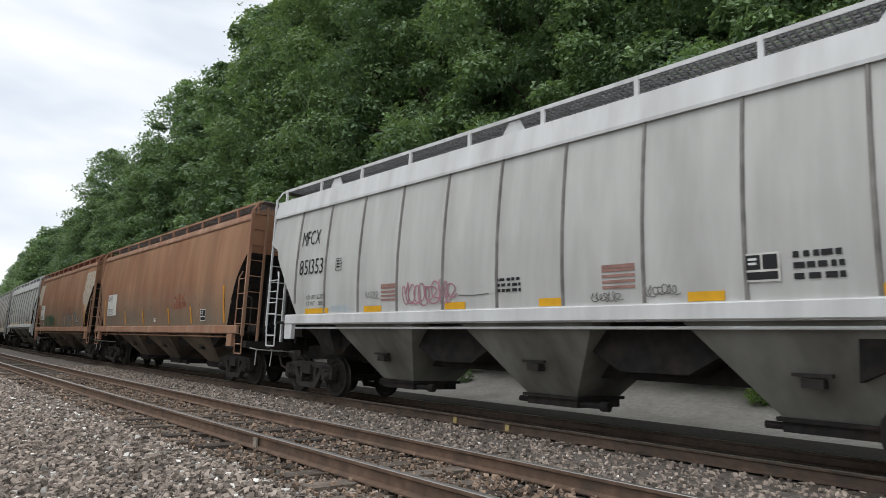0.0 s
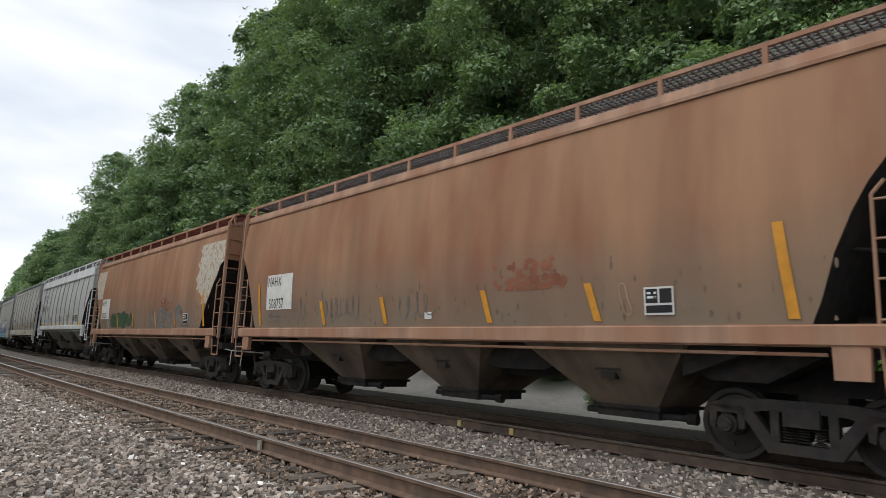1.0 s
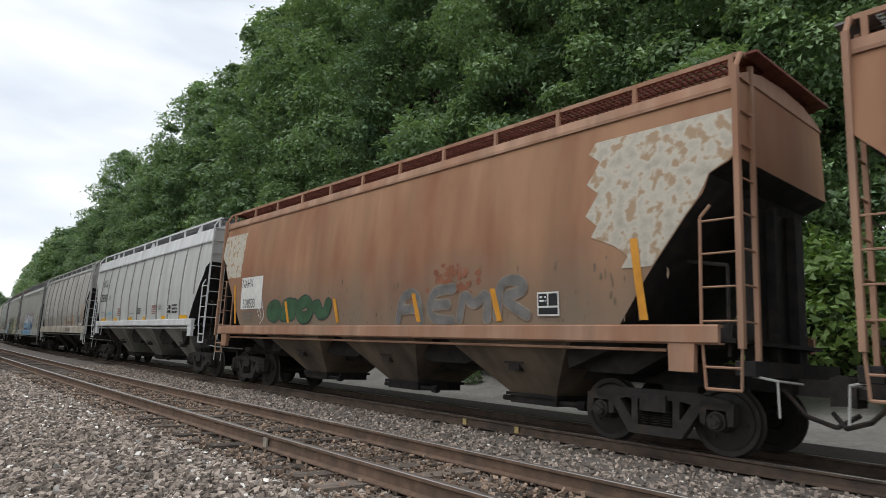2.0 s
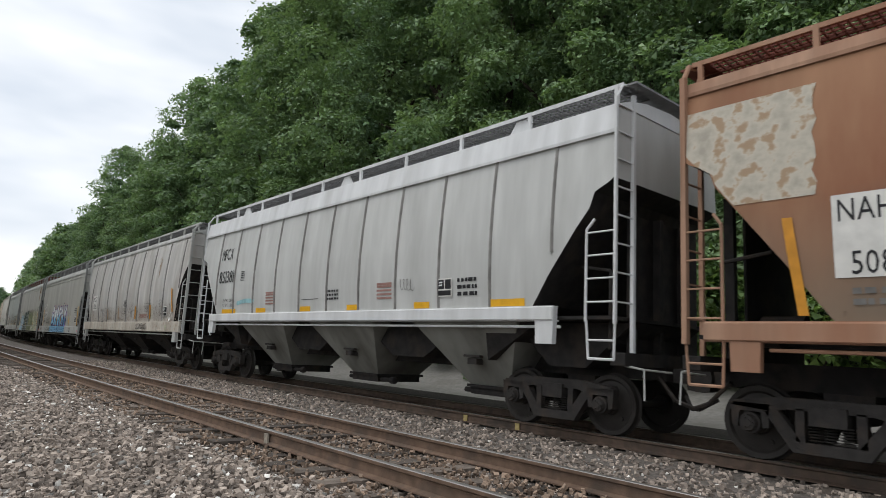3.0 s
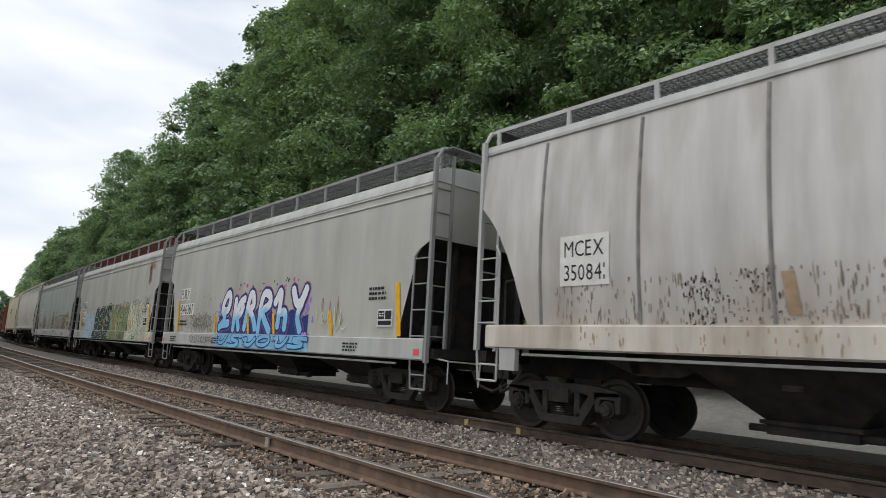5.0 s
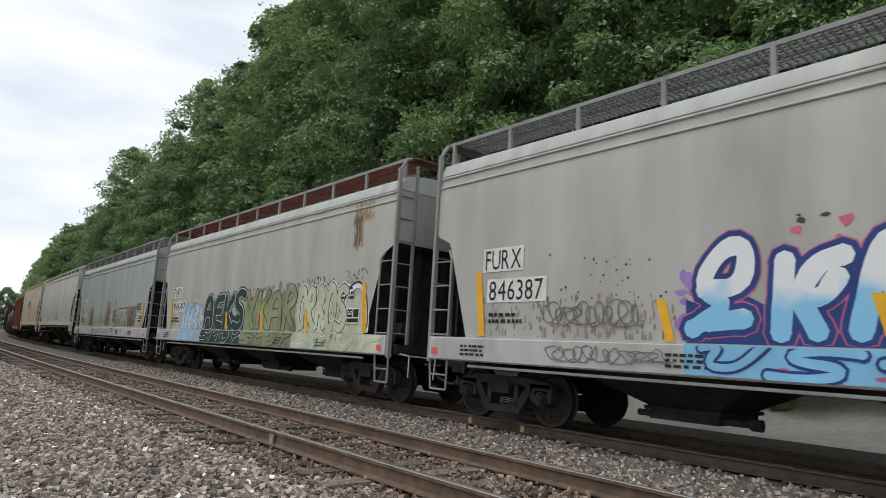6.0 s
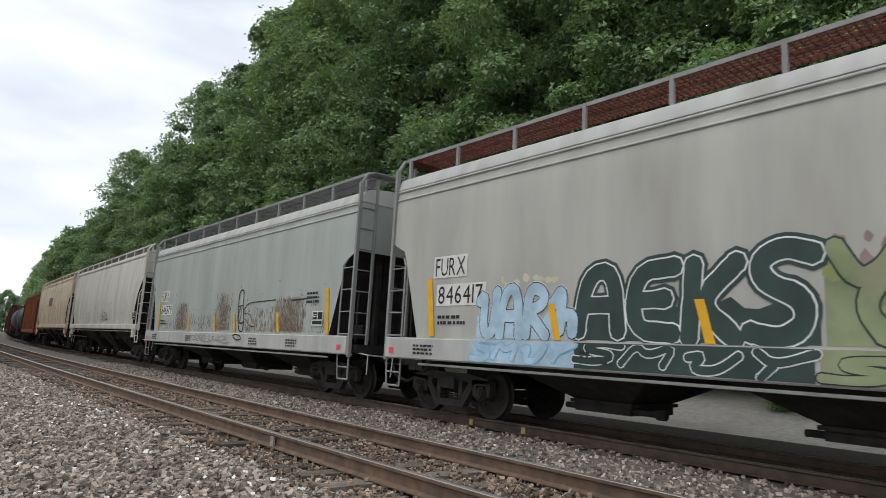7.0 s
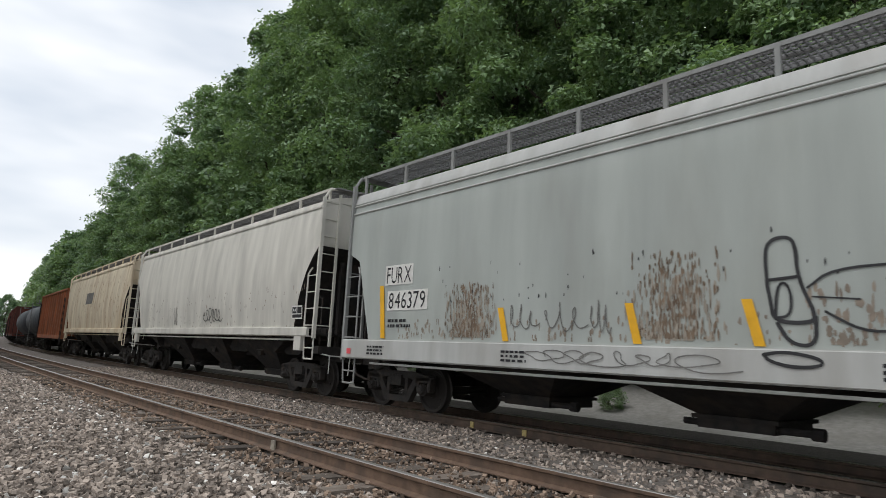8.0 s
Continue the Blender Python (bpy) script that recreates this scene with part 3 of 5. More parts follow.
        part("running_board", g, M[spec.get("grate", "grate")], car)
    part("board_edge", G().box(-half, half, -1.352, -1.334, z - 0.04, z + 0.022), M[spec.get("ladder_paint", spec["trim"])], car)
    for i in range(spec.get("posts", 9)):
        x = -half + 0.12 + (spec["length"] - 0.24) * i / (spec.get("posts", 9) - 1)
        g = G().box(x - 0.035, x + 0.035, -1.36, -1.31, spec["eave"] + 0.03, z + 0.01)
        part("board_bracket", g, M[spec.get("ladder_paint", spec["trim"])], car)
    for sx in (-1, 1):
        part("end_platform", G().box(sx * half - 0.2, sx * half + 0.2, -1.3, 1.3, z - 0.03, z), M[spec.get("grate", "grate")], car)
    for i in range(4):
        x = (i - 1.5) * spec["length"] / 4.6
        part("hatch_cover", G().box(x - 1.5, x + 1.5, -0.42, 0.42, spec["eave"] + 0.2, spec["eave"] + 0.36, 0.04), trim, car)
    if spec.get("bulkheads"):
        for x in (-5.6, 0.2, 6.0):
            e = spec["eave"]
            part("roof_bulkhead", G().prism([(x - 0.32, e + 0.02), (x + 0.30, e + 0.02), (x + 0.12, z - 0.05), (x - 0.12, z - 0.05)], -1.30, -1.27), trim, car)
    add_trucks(car, half - 1.45)
    return car


def build_tank(spec):
    car = tagged(new("tank_car"), spec["label"], "freight car", "freight cars of the train")
    half = spec["length"] / 2
    prof = [(0.02, -half + 0.3), (0.8, -half + 0.38), (1.25, -half + 0.6), (1.42, -half + 0.95), (1.42, half - 0.95), (1.25, half - 0.6), (0.8, half - 0.38), (0.02, half - 0.3)]
    g = G().lathe(prof, 28)
    g.v = [(y, x, z + 2.55) for x, y, z in g.v]
    part("tank", g, M[spec["paint"]], car, smooth=True)
    part("frame", G().box(-half, half, -0.35, 0.35, 0.85, 1.25).box(-half, -half + 1.6, -1.45, 1.45, 1.1, 1.2).box(half - 1.6, half, -1.45, 1.45, 1.1, 1.2), M["under"], car)
    part("dome", G().tube((0, 0, 3.9), (0, 0, 4.25), 0.4, 16), M[spec["paint"]], car)
    part("walkway", G().box(-1.3, 1.3, -1.1, 1.1, 3.95, 4.0).path([(-1.3, -1.1, 4.0), (-1.3, -1.1, 4.6), (1.3, -1.1, 4.6), (1.3, -1.1, 4.0)], 0.025), M["grate"], car)
    g = G().path([(0.3, -1.5, 0.6), (0.3, -1.5, 4.0)], 0.025).path([(-0.1, -1.5, 0.6), (-0.1, -1.5, 4.0)], 0.025)
    ladder_rungs(g, (0.3, -1.5), (-0.1, -1.5), 0.7, 3.9, 10)
    part("ladder", g, M["grate"], car)
    add_trucks(car, half - 1.45)
    return car


def build_box(spec):
    """High-sided ribbed car."""
    car = tagged(new("ribbed_car"), spec["label"], "freight car", "freight cars of the train")
    half = spec["length"] / 2
    part("body", G().box(-half, half, -1.45, 1.45, 1.0, spec["eave"], 0.03), M[spec["paint"]], car)
    part("floor_sill", G().box(-half - 0.05, half + 0.05, -1.55, 1.55, 0.95, 1.2, 0.02), M[spec["paint"]], car)
    part("top_chord", G().box(-half - 0.04, half + 0.04, -1.55, 1.55, spec["eave"] - 0.02, spec["eave"] + 0.12, 0.03), M[spec["paint"]], car)
    for i in range(13):
        x = -half + 0.15 + (spec["length"] - 0.3) * i / 12
        part("rib", G().prism([(x - 0.09, -1.45), (x - 0.05, -1.55), (x + 0.05, -1.55), (x + 0.09, -1.45)], 1.2, spec["eave"] - 0.02, "z"), M[spec["paint"]], car)
    part("centre_sill", G().box(-half - 0.6, half + 0.6, -0.3, 0.3, 0.75, 0.98), M["under"], car)
    for sx in (-1, 1):
        g = G().path([(sx * half, -1.57, 0.6), (sx * half, -1.57, 3.6)], 0.022).path([(sx * (half - 0.45), -1.57, 0.6), (sx * (half - 0.45), -1.57, 3.6)], 0.022)
        ladder_rungs(g, (sx * half, -1.57), (sx * (half - 0.45), -1.57), 0.65, 3.5, 8)
        part("ladder", g, M["under"], car)
    add_trucks(car, half - 1.45)
    return car


WHITE = dict(shape="bulged", end="tall", eave=4.64, board=0.33, sill=(1.58, 1.78), fascia=(4.20, 4.64, 0.05), bay_shift=0.75, paint="white_car", trim="white_trim", ribs=11, rib_step=1.37, rib_shift=0.17, bay_pitch=4.2, bay_paint="bay_grey", grow=1.07, shift=0.57, rib_paint="rib_grime", posts=10, bracket=1.25, sill_inset=1.08, post=0.02, bulkheads=1)
BROWN = dict(shape="bulged", end="arc", eave=4.61, sill=(1.34, 1.55), fascia=(4.42, 4.60, 0.03), paint="brown_car", trim="brown_trim", ribs=0, grow=1.04, shift=0.3, bay_paint="bay_brown", posts=12, grate="grate_red", board=0.31, bay_pitch=3.75, bay_shift=0.5)
RIBBED = dict(shape="bulged", end="arc", eave=4.61, rib_paint="rib_grime", sill=(1.22, 1.56), fascia=(4.45, 4.60, 0.03), paint="grey_rib", trim="grey_trim", sill_paint="grey_rib_sill", ribs=9, rib_step=1.776, rib_shift=0.35, grow=1.07, shift=0.82, posts=11, board=0.31, grate="grate", bay_pitch=3.75, bay_shift=0.7)
SLAB = dict(grow=1.03, shift=0.2, shape="slab", end="straight", eave=4.27, sill=(0.95, 1.32), paint="grey_green", trim="grey_trim", sill_paint="grey_trim", ribs=0, posts=11, grate="grate_red", board=0.66, sill_inset=0.02, ladder_paint="ladder_grey", bay_pitch=3.75, bay_shift=0.7)
CARS = []


def add_car(base, left, right, **more):
    spec = {**base, "length": right - left, "mid": (left + right) / 2, **more}
    ob = (build_tank if base.get("tank") else build_box if base.get("box") else build_hopper)(spec)
    CARS.append((ob, spec))
    return ob, spec


add_car(WHITE, 46.96, 63.26, label="light grey covered hopper car with vertical ribs and faded red tags")
add_car(BROWN, 29.15, 45.5, label="rust brown covered hopper car with white number patch", grate="grate")
add_car(dict(BROWN, end="tall"), 11.5, 27.85, label="rust brown covered hopper car with peeling white corner panel")
add_car(WHITE, -5.88, 10.4, label="light grey covered hopper car with vertical ribs and blue smear")
add_car(RIBBED, -23.7, -7.35, label="weathered grey covered hopper car with ribs and rust stains")
add_car(SLAB, -40.73, -25.1, label="grey green covered hopper car with large blue graffiti", grate="grate")
add_car(SLAB, -57.83, -42.1, label="grey green covered hopper car covered in pale lettered graffiti")
add_car(SLAB, -75.2, -59.3, label="grey green covered hopper car with black outline tags and rust streaks", grate="grate", paint="grey_cool")
add_car(RIBBED, -93.2, -76.65, label="cream covered hopper car with black tags", paint="cream_car", trim="cream_car", sill_paint="cream_car", ribs=0, sill=(1.38, 1.58))
add_car(RIBBED, -111.2, -94.6, label="tan covered hopper car with rusty streaks", paint="tan_car", trim="tan_car", sill_paint="tan_car", ribs=0, sill=(1.38, 1.58))
add_car(dict(box=1, eave=4.1, paint="orange_car"), -126.5, -112.7, label="rusty orange ribbed freight car")
add_car(dict(tank=1, paint="tank_car"), -142.0, -128.0, label="dark blue grey tank car")
add_car(dict(tank=1, paint="tank_car"), -157.3, -143.4, label="dark blue grey tank car")
add_car(dict(box=1, eave=4.3, paint="red_car"), -174.9, -158.9, label="dark red ribbed freight car")
add_car(dict(box=1, eave=4.3, paint="red_car"), -192.4, -176.4, label="dark red ribbed freight car")
add_car(dict(box=1, eave=4.2, paint="orange_car"), -209.9, -193.9, label="rusty orange ribbed freight car")
add_car(dict(box=1, eave=4.3, paint="red_car"), -227.4, -211.4, label="dark red ribbed freight car")
add_car(dict(tank=1, paint="tank_car"), -242.9, -228.9, label="dark blue grey tank car")
add_car(dict(box=1, eave=4.3, paint="red_car"), -260.4, -244.4, label="dark red ribbed freight car")
add_car(dict(box=1, eave=4.2, paint="orange_car"), -277.9, -261.9, label="rusty orange ribbed freight car")
add_car(dict(box=1, eave=4.3, paint="red_car"), -295.4, -279.4, label="dark red ribbed freight car")

# ---- trees ----
def tree_meshes(seed, height, spread, n_leaves, leaf, low=0.12):
    rnd = random.Random(seed)
    g = G()
    trunk = [Vector((0, 0, -0.3))]
    for i in range(6):
        trunk.append(trunk[-1] + Vector((rnd.uniform(-0.35, 0.35), rnd.uniform(-0.35, 0.35), height * 0.13)))
    r0 = height * 0.016
    for i in range(6):
        g.tube(trunk[i], trunk[i + 1], r0 * (1 - i / 7), 8, r0 * (1 - (i + 1) / 7))
    clumps = []
    for i in range(110):
        h = low + (1 - low) * ((i + rnd.random()) / 110) ** 0.9
        wide = spread * math.sin(math.pi * (0.18 + 0.79 * h)) ** 0.65 * rnd.uniform(0.5, 1.1)
        a = i * 2.4 + rnd.uniform(-0.5, 0.5)
        c = Vector((math.cos(a) * wide, math.sin(a) * wide, h * height))
        clumps.append((c, spread * rnd.uniform(0.13, 0.30)))
        if i % 7 == 0 and h < 0.85:
            base = trunk[min(6, max(1, int(h * 6)))]
            mid = base.lerp(c, 0.5) + Vector((0, 0, 0.3))
            g.tube(base, mid, r0 * 0.35, 5, r0 * 0.22)
            g.tube(mid, c, r0 * 0.22, 5, r0 * 0.06)
    trunk_me = g.mesh("trunk", M["bark"])
    rs = np.random.RandomState(seed)
    idx = rs.randint(0, len(clumps), n_leaves)
    cs = np.array([tuple(c) for c, _ in clumps])[idx]
    rr = np.array([r for _, r in clumps])[idx]
    d = rs.normal(size=(n_leaves, 3))
    d /= np.linalg.norm(d, axis=1)[:, None]
    rad = rs.uniform(0.25, 1.0, n_leaves) ** 0.5
    # each clump is a drooping cushion, its leaves thickest on the upper face, with loose sprays round its rim
    loose = np.where(rs.uniform(size=n_leaves) < 0.12, rs.uniform(1.0, 1.45, n_leaves), 1.0)
    d[:, 2] = np.where(rs.uniform(size=n_leaves) < 0.65, np.abs(d[:, 2]), d[:, 2])
    pos = cs + d * (rr * rad * loose)[:, None] * np.array([1.2, 1.2, 0.72])
    pos[:, 2] -= 0.35 * rr * (rad * np.hypot(d[:, 0], d[:, 1])) ** 2
    nrm = d * 0.6 + rs.normal(size=(n_leaves, 3)) * 0.5 + np.array([0, 0, 0.6])
    nrm /= np.linalg.norm(nrm, axis=1)[:, None]
    u = np.cross(nrm, rs.normal(size=(n_leaves, 3)))
    u /= np.linalg.norm(u, axis=1)[:, None]
    v = np.cross(nrm, u)
    size = leaf * rs.uniform(0.6, 1.35, n_leaves)[:, None]
    q = np.stack([pos - u * size - v * size * 0.5, pos + u * size, pos - u * size * 0.55 + v * size * 0.75], 1).reshape(-1, 3)
    me = bpy.data.meshes.new("crown")
    me.from_pydata(q.tolist(), [], np.arange(n_leaves * 3).reshape(-1, 3).tolist())
    return trunk_me, me


def tree_kind(seed, height, spread, n, leaf, mat, low=0.12):
    trunk_me, crown_me = tree_meshes(seed, height, spread, n, leaf, low)
    crown_me.materials.append(M[mat])
    return trunk_me, crown_me


def plant(kind, s, off, size, turn, label):
    off -= 0.55
    p, a = track_at(s, off, ground_height(off))
    t = tagged(new("tree"), label, "tree", "trees along the railway")
    t.matrix_basis = Matrix.Translation(p) @ Matrix.Rotation(turn, 4, "Z") @ Matrix.Diagonal((size, size, size, 1))
    part("trunk", kind[0], None, t)
    part("crown", kind[1], None, t)
    return t


KINDS = [tree_kind(1, 23, 5.0, 78000, 0.098, "leaf_a", 0.03), tree_kind(2, 25, 5.3, 80000, 0.098, "leaf_b", 0.03), tree_kind(3, 22, 4.9, 76000, 0.096, "leaf_a", 0.03)]
MIDDLE = [tree_kind(5, 24, 5.0, 34000, 0.16, "leaf_b", 0.03), tree_kind(6, 25, 4.7, 34000, 0.155, "leaf_a", 0.03)]
FAR = [tree_kind(11, 23, 5.4, 9000, 0.33, "leaf_a", 0.04), tree_kind(12, 20, 5.0, 9000, 0.31, "leaf_b", 0.04)]
BUSH = [tree_kind(7, 3.0, 2.2, 6000, 0.10, "leaf_c", 0.02), tree_kind(8, 4.0, 2.4, 7000, 0.11, "leaf_a", 0.02)]
HEIGHTS = {id(k): h for k, h in zip(KINDS + MIDDLE + FAR, (23, 25, 22, 24, 25, 23, 20))}
rnd = random.Random(5)
BANK, REAR, AWAY = "tall leafy green broadleaf tree on the bank", "tall leafy green broadleaf tree behind others", "distant leafy green tree beside the railway"
# the edge of the wood: place along the track, distance from it, height
EDGE = [(-4.0, 9.8, 19), (-7.6, 9.5, 21), (-11.4, 9.9, 20), (-15.0, 9.6, 22), (-19.2, 10.0, 23.5), (-23.6, 9.8, 24), (-28.6, 10.2, 26.0), (-33.0, 9.7, 26.0), (-38.2, 10.2, 26.4), (-44.2, 10.4, 25.6), (-53.0, 10.6, 24.0), (-61.5, 10.2, 24.8), (-74.0, 10.6, 21.4), (-96.0, 9.8, 25.6)]
for i, (s, off, tall) in enumerate(EDGE):
    kind = KINDS[(i * 2) % 3] if s > -38 else MIDDLE[i % 2]
    plant(kind, s, off + 0.55, tall / HEIGHTS[id(kind)], rnd.uniform(0, 6.28), BANK)
for i in range(9):
    kind = MIDDLE[i % 2]
    plant(kind, -4 - i * 4.3 + rnd.uniform(-1, 1), 14.6 + rnd.uniform(-0.8, 1.2), (23 + 0.55 * i) / HEIGHTS[id(kind)], rnd.uniform(0, 6.28), REAR)
for i in range(10):
    kind = FAR[i % 2]
    plant(kind, -45 - i * 6.4 + rnd.uniform(-1, 1), 15.6 + rnd.uniform(-0.8, 1.2), (22.5 - 0.3 * i) / HEIGHTS[id(kind)], rnd.uniform(0, 6.28), REAR)
for i in range(9):
    kind = MIDDLE[i % 2]
    plant(kind, -52 - i * 8.0 + rnd.uniform(-1.5, 1.5), 7.9 + rnd.uniform(-0.4, 0.6), rnd.uniform(15, 18) / HEIGHTS[id(kind)], rnd.uniform(0, 6.28), BANK)
for i in range(8):
    w = plant(BUSH[i % 2], -1 - i * 2.9 + rnd.uniform(-0.8, 0.8), 5.9 + rnd.uniform(-0.9, 1.4), rnd.uniform(0.07, 0.16), rnd.uniform(0, 6.28), "low green weeds growing in the gravel")
    w.name = "weed_clump"
    w["category"], w["group"] = "weeds", "weeds in the gravel"
for i in range(30):
    kind = FAR[i % 2]
    plant(kind, -120 - i * 6.5 + rnd.uniform(-2, 2), 6.6 + rnd.uniform(-1.0, 2.2), rnd.uniform(15.5, 19.5) / HEIGHTS[id(kind)], rnd.uniform(0, 6.28), AWAY)
# the wood closes the view past the far end of the train
for i in range(10):
    kind = FAR[i % 2]
    plant(kind, -436 + rnd.uniform(-6, 6), -24 + i * 4.5, rnd.uniform(19, 24) / HEIGHTS[id(kind)], rnd.uniform(0, 6.28), AWAY)
# unseen trees across the empty track, up the line, added to shade the far train
for i in range(16):
    kind = FAR[i % 2]
    plant(kind, -37 - i * 6.0 + rnd.uniform(-1.5, 1.5), -19.0 + rnd.uniform(-1.5, 1.0), rnd.uniform(17, 22) / HEIGHTS[id(kind)], rnd.uniform(0, 6.28), AWAY)
for i in range(30):
    s = 14 - i * 3.4 + rnd.uniform(-1, 1)
    b = plant(BUSH[i % 2], s, 8.6 + rnd.uniform(-0.7, 1.6), rnd.uniform(0.7, 1.5), rnd.uniform(0, 6.28), "leafy green bush at the edge of the wood")
    b.name = "bush"
    b["category"] = "bush"

# ---- lettering, reflectors, stains and graffiti on the cars' sides ----
G_MATS = {
    "navy": material("navy_spray_paint", (0.02, 0.05, 0.20), rough=0.5, vary=0.2, scale=2),
    "pink": material("pink_spray_paint", (0.55, 0.13, 0.22), rough=0.5, vary=0.25, scale=2),
    "violet": material("violet_spray_paint", (0.30, 0.20, 0.50), rough=0.5, vary=0.25, scale=2),
    "sky": material("sky_blue_spray_paint", (0.22, 0.50, 0.72), rough=0.5, vary=0.2, scale=2),
    "pale_blue": material("pale_blue_spray_paint", (0.40, 0.55, 0.66), rough=0.6, vary=0.25, scale=3),
    "white": material("white_spray_paint", (0.72, 0.74, 0.74), rough=0.5, vary=0.12, scale=3),
    "forest": material("forest_green_spray_paint", (0.035, 0.06, 0.052), rough=0.55, vary=0.3, scale=2),
    "olive": material("olive_spray_paint", (0.25, 0.29, 0.16), rough=0.6, vary=0.35, scale=1.5, dark=(0.32, 0.27, 0.2), dark_scale=1.2),
    "teal": material("teal_spray_paint", (0.10, 0.32, 0.25), rough=0.6, vary=0.3, scale=3),
    "cream": material("cream_spray_paint", (0.55, 0.55, 0.40), rough=0.6, vary=0.25, scale=1.6, dark=(0.40, 0.42, 0.27), dark_scale=1.4),
    "char": material("charcoal_spray_paint", (0.035, 0.035, 0.037), rough=0.6, vary=0.3, scale=4),
    "faint": material("faded_black_spray", (0.17, 0.165, 0.155), rough=0.7, vary=0.3, scale=4),
    "magenta": material("faded_magenta_spray", (0.42, 0.20, 0.25), rough=0.6, vary=0.3, scale=4),
    "flag": material("faded_flag_red", (0.33, 0.19, 0.16), rough=0.7, vary=0.25, scale=5),
    "rust": material("rust_stain", (0.205, 0.15, 0.105), rough=0.85, vary=0.4, scale=5, dark=(0.125, 0.085, 0.06), dark_scale=3),
    "rust_light": material("light_rust_stain", (0.38, 0.27, 0.17), rough=0.85, vary=0.3, scale=5),
    "grime": material("brown_grime_stain", (0.27, 0.225, 0.18), rough=0.85, vary=0.35, scale=4),
    "orange": material("orange_reflector_faded", (0.60, 0.27, 0.03), rough=0.5, vary=0.2, scale=5),
    "peel": material("peeling_white_paint", (0.52, 0.48, 0.40), rough=0.8, vary=0.3, scale=5, dark=(0.36, 0.26, 0.17), dark_at=(0.52, 0.60), dark_scale=5.0),
    "cyan": material("faded_cyan_smear", (0.30, 0.52, 0.55), rough=0.6, vary=0.25, scale=4),
}


def fade_material():
    """Letter fill that goes from white above to sky blue below, as it was sprayed."""
    m = bpy.data.materials.new("white_to_blue_spray_paint")
    m.use_nodes = True
    n, k = m.node_tree.nodes, m.node_tree.links
    p = n["Principled BSDF"]
    tc, sep, rng, mix, no = n.new("ShaderNodeTexCoord"), n.new("ShaderNodeSeparateXYZ"), n.new("ShaderNodeMapRange"), n.new("ShaderNodeMix"), n.new("ShaderNodeTexNoise")
    add = n.new("ShaderNodeMath")
    no.inputs["Scale"].default_value = 2.0
    rng.inputs["From Min"].default_value, rng.inputs["From Max"].default_value = 2.42, 2.66
    mix.data_type = "RGBA"
    mix.inputs["A"].default_value, mix.inputs["B"].default_value = (0.22, 0.52, 0.74, 1), (0.72, 0.74, 0.75, 1)
    k.new(tc.outputs["Object"], sep.inputs["Vector"])
    k.new(tc.outputs["Object"], no.inputs["Vector"])
    k.new(sep.outputs["Z"], add.inputs[0])
    k.new(no.outputs["Fac"], add.inputs[1])
    k.new(add.outputs["Value"], rng.inputs["Value"])
    k.new(rng.outputs["Result"], mix.inputs["Factor"])
    k.new(mix.outputs["Result"], p.inputs["Base Color"])
    p.inputs["Roughness"].default_value = 0.5
    return m


G_MATS["fade"] = fade_material()
G_MATS["smear"] = material("thin_rust_smear", (0.32, 0.285, 0.235), rough=0.8, vary=0.25, scale=4)
G_MATS["mauve"] = material("mauve_spray_paint", (0.30, 0.22, 0.21), rough=0.6, vary=0.3, scale=2)
G_MATS["moss"] = material("moss_spray_paint", (0.30, 0.34, 0.13), rough=0.6, vary=0.3, scale=2)
G_MATS["green"] = material("leaf_green_spray_paint", (0.045, 0.10, 0.05), rough=0.55, vary=0.3, scale=3)


def surface(spec, z, out):
    return -(1.62 if z < spec["sill"][1] + 0.012 else side_y(spec, z)) - out


def painted(name, g2, spec, out, mat, car, label=""):
    """Links flat (x, z) geometry laid onto the car's near side, as one part."""
    dx, k = spec.get("shift", 0.0), spec.get("grow", 1.0)
    g2.v = [(x * k + dx, surface(spec, z, out + y), z) for x, y, z in g2.v]
    return part(name, g2, mat, car, label)


def ribbon(g, pts, w, closed=False):
    """A stroke of width w along (x, z) points."""
    if closed:
        pts = pts + [pts[0]]
    # corners of hand-drawn strokes are cut round
    for _ in range(2 if len(pts) > 5 or (len(pts) > 2 and not closed) else 0):
        soft = [pts[0]]
        for (x0, z0), (x1, z1) in zip(pts, pts[1:]):
            soft += [(x0 * 0.75 + x1 * 0.25, z0 * 0.75 + z1 * 0.25), (x0 * 0.25 + x1 * 0.75, z0 * 0.25 + z1 * 0.75)]
        pts = soft + [pts[-1]]
    dense = []
    for (x0, z0), (x1, z1) in zip(pts, pts[1:]):
        n = max(1, int(math.hypot(x1 - x0, z1 - z0) / 0.12))
        dense += [(x0 + (x1 - x0) * i / n, z0 + (z1 - z0) * i / n) for i in range(n)]
    dense.append(pts[-1])
    n = len(dense)
    vs, start = [], len(g.v)
    for i, (x, z) in enumerate(dense):
        a, b = dense[max(0, i - 1)], dense[min(n - 1, i + 1)]
        tx, tz = b[0] - a[0], b[1] - a[1]
        d = math.hypot(tx, tz) or 1.0
        ww = w * (0.92 + 0.16 * noise.noise(Vector((x * 4, z * 4, 0.0))))
        y = (start + 2 * i) * 1.5e-5
        vs += [(x - tz / d * ww / 2, y, z + tx / d * ww / 2), (x + tz / d * ww / 2, y, z - tx / d * ww / 2)]
    g.add(vs, [(2 * i, 2 * i + 1, 2 * i + 3, 2 * i + 2) for i in range(n - 1)])
    # rounded stroke ends
    for x, z in (dense[0], dense[-1]):
        y = len(g.v) * 1.5e-5 + 0.0004
        g.add([(x + w / 2 * math.cos(a * 0.785), y, z + w / 2 * math.sin(a * 0.785)) for a in range(8)], [tuple(range(8))])
    return g


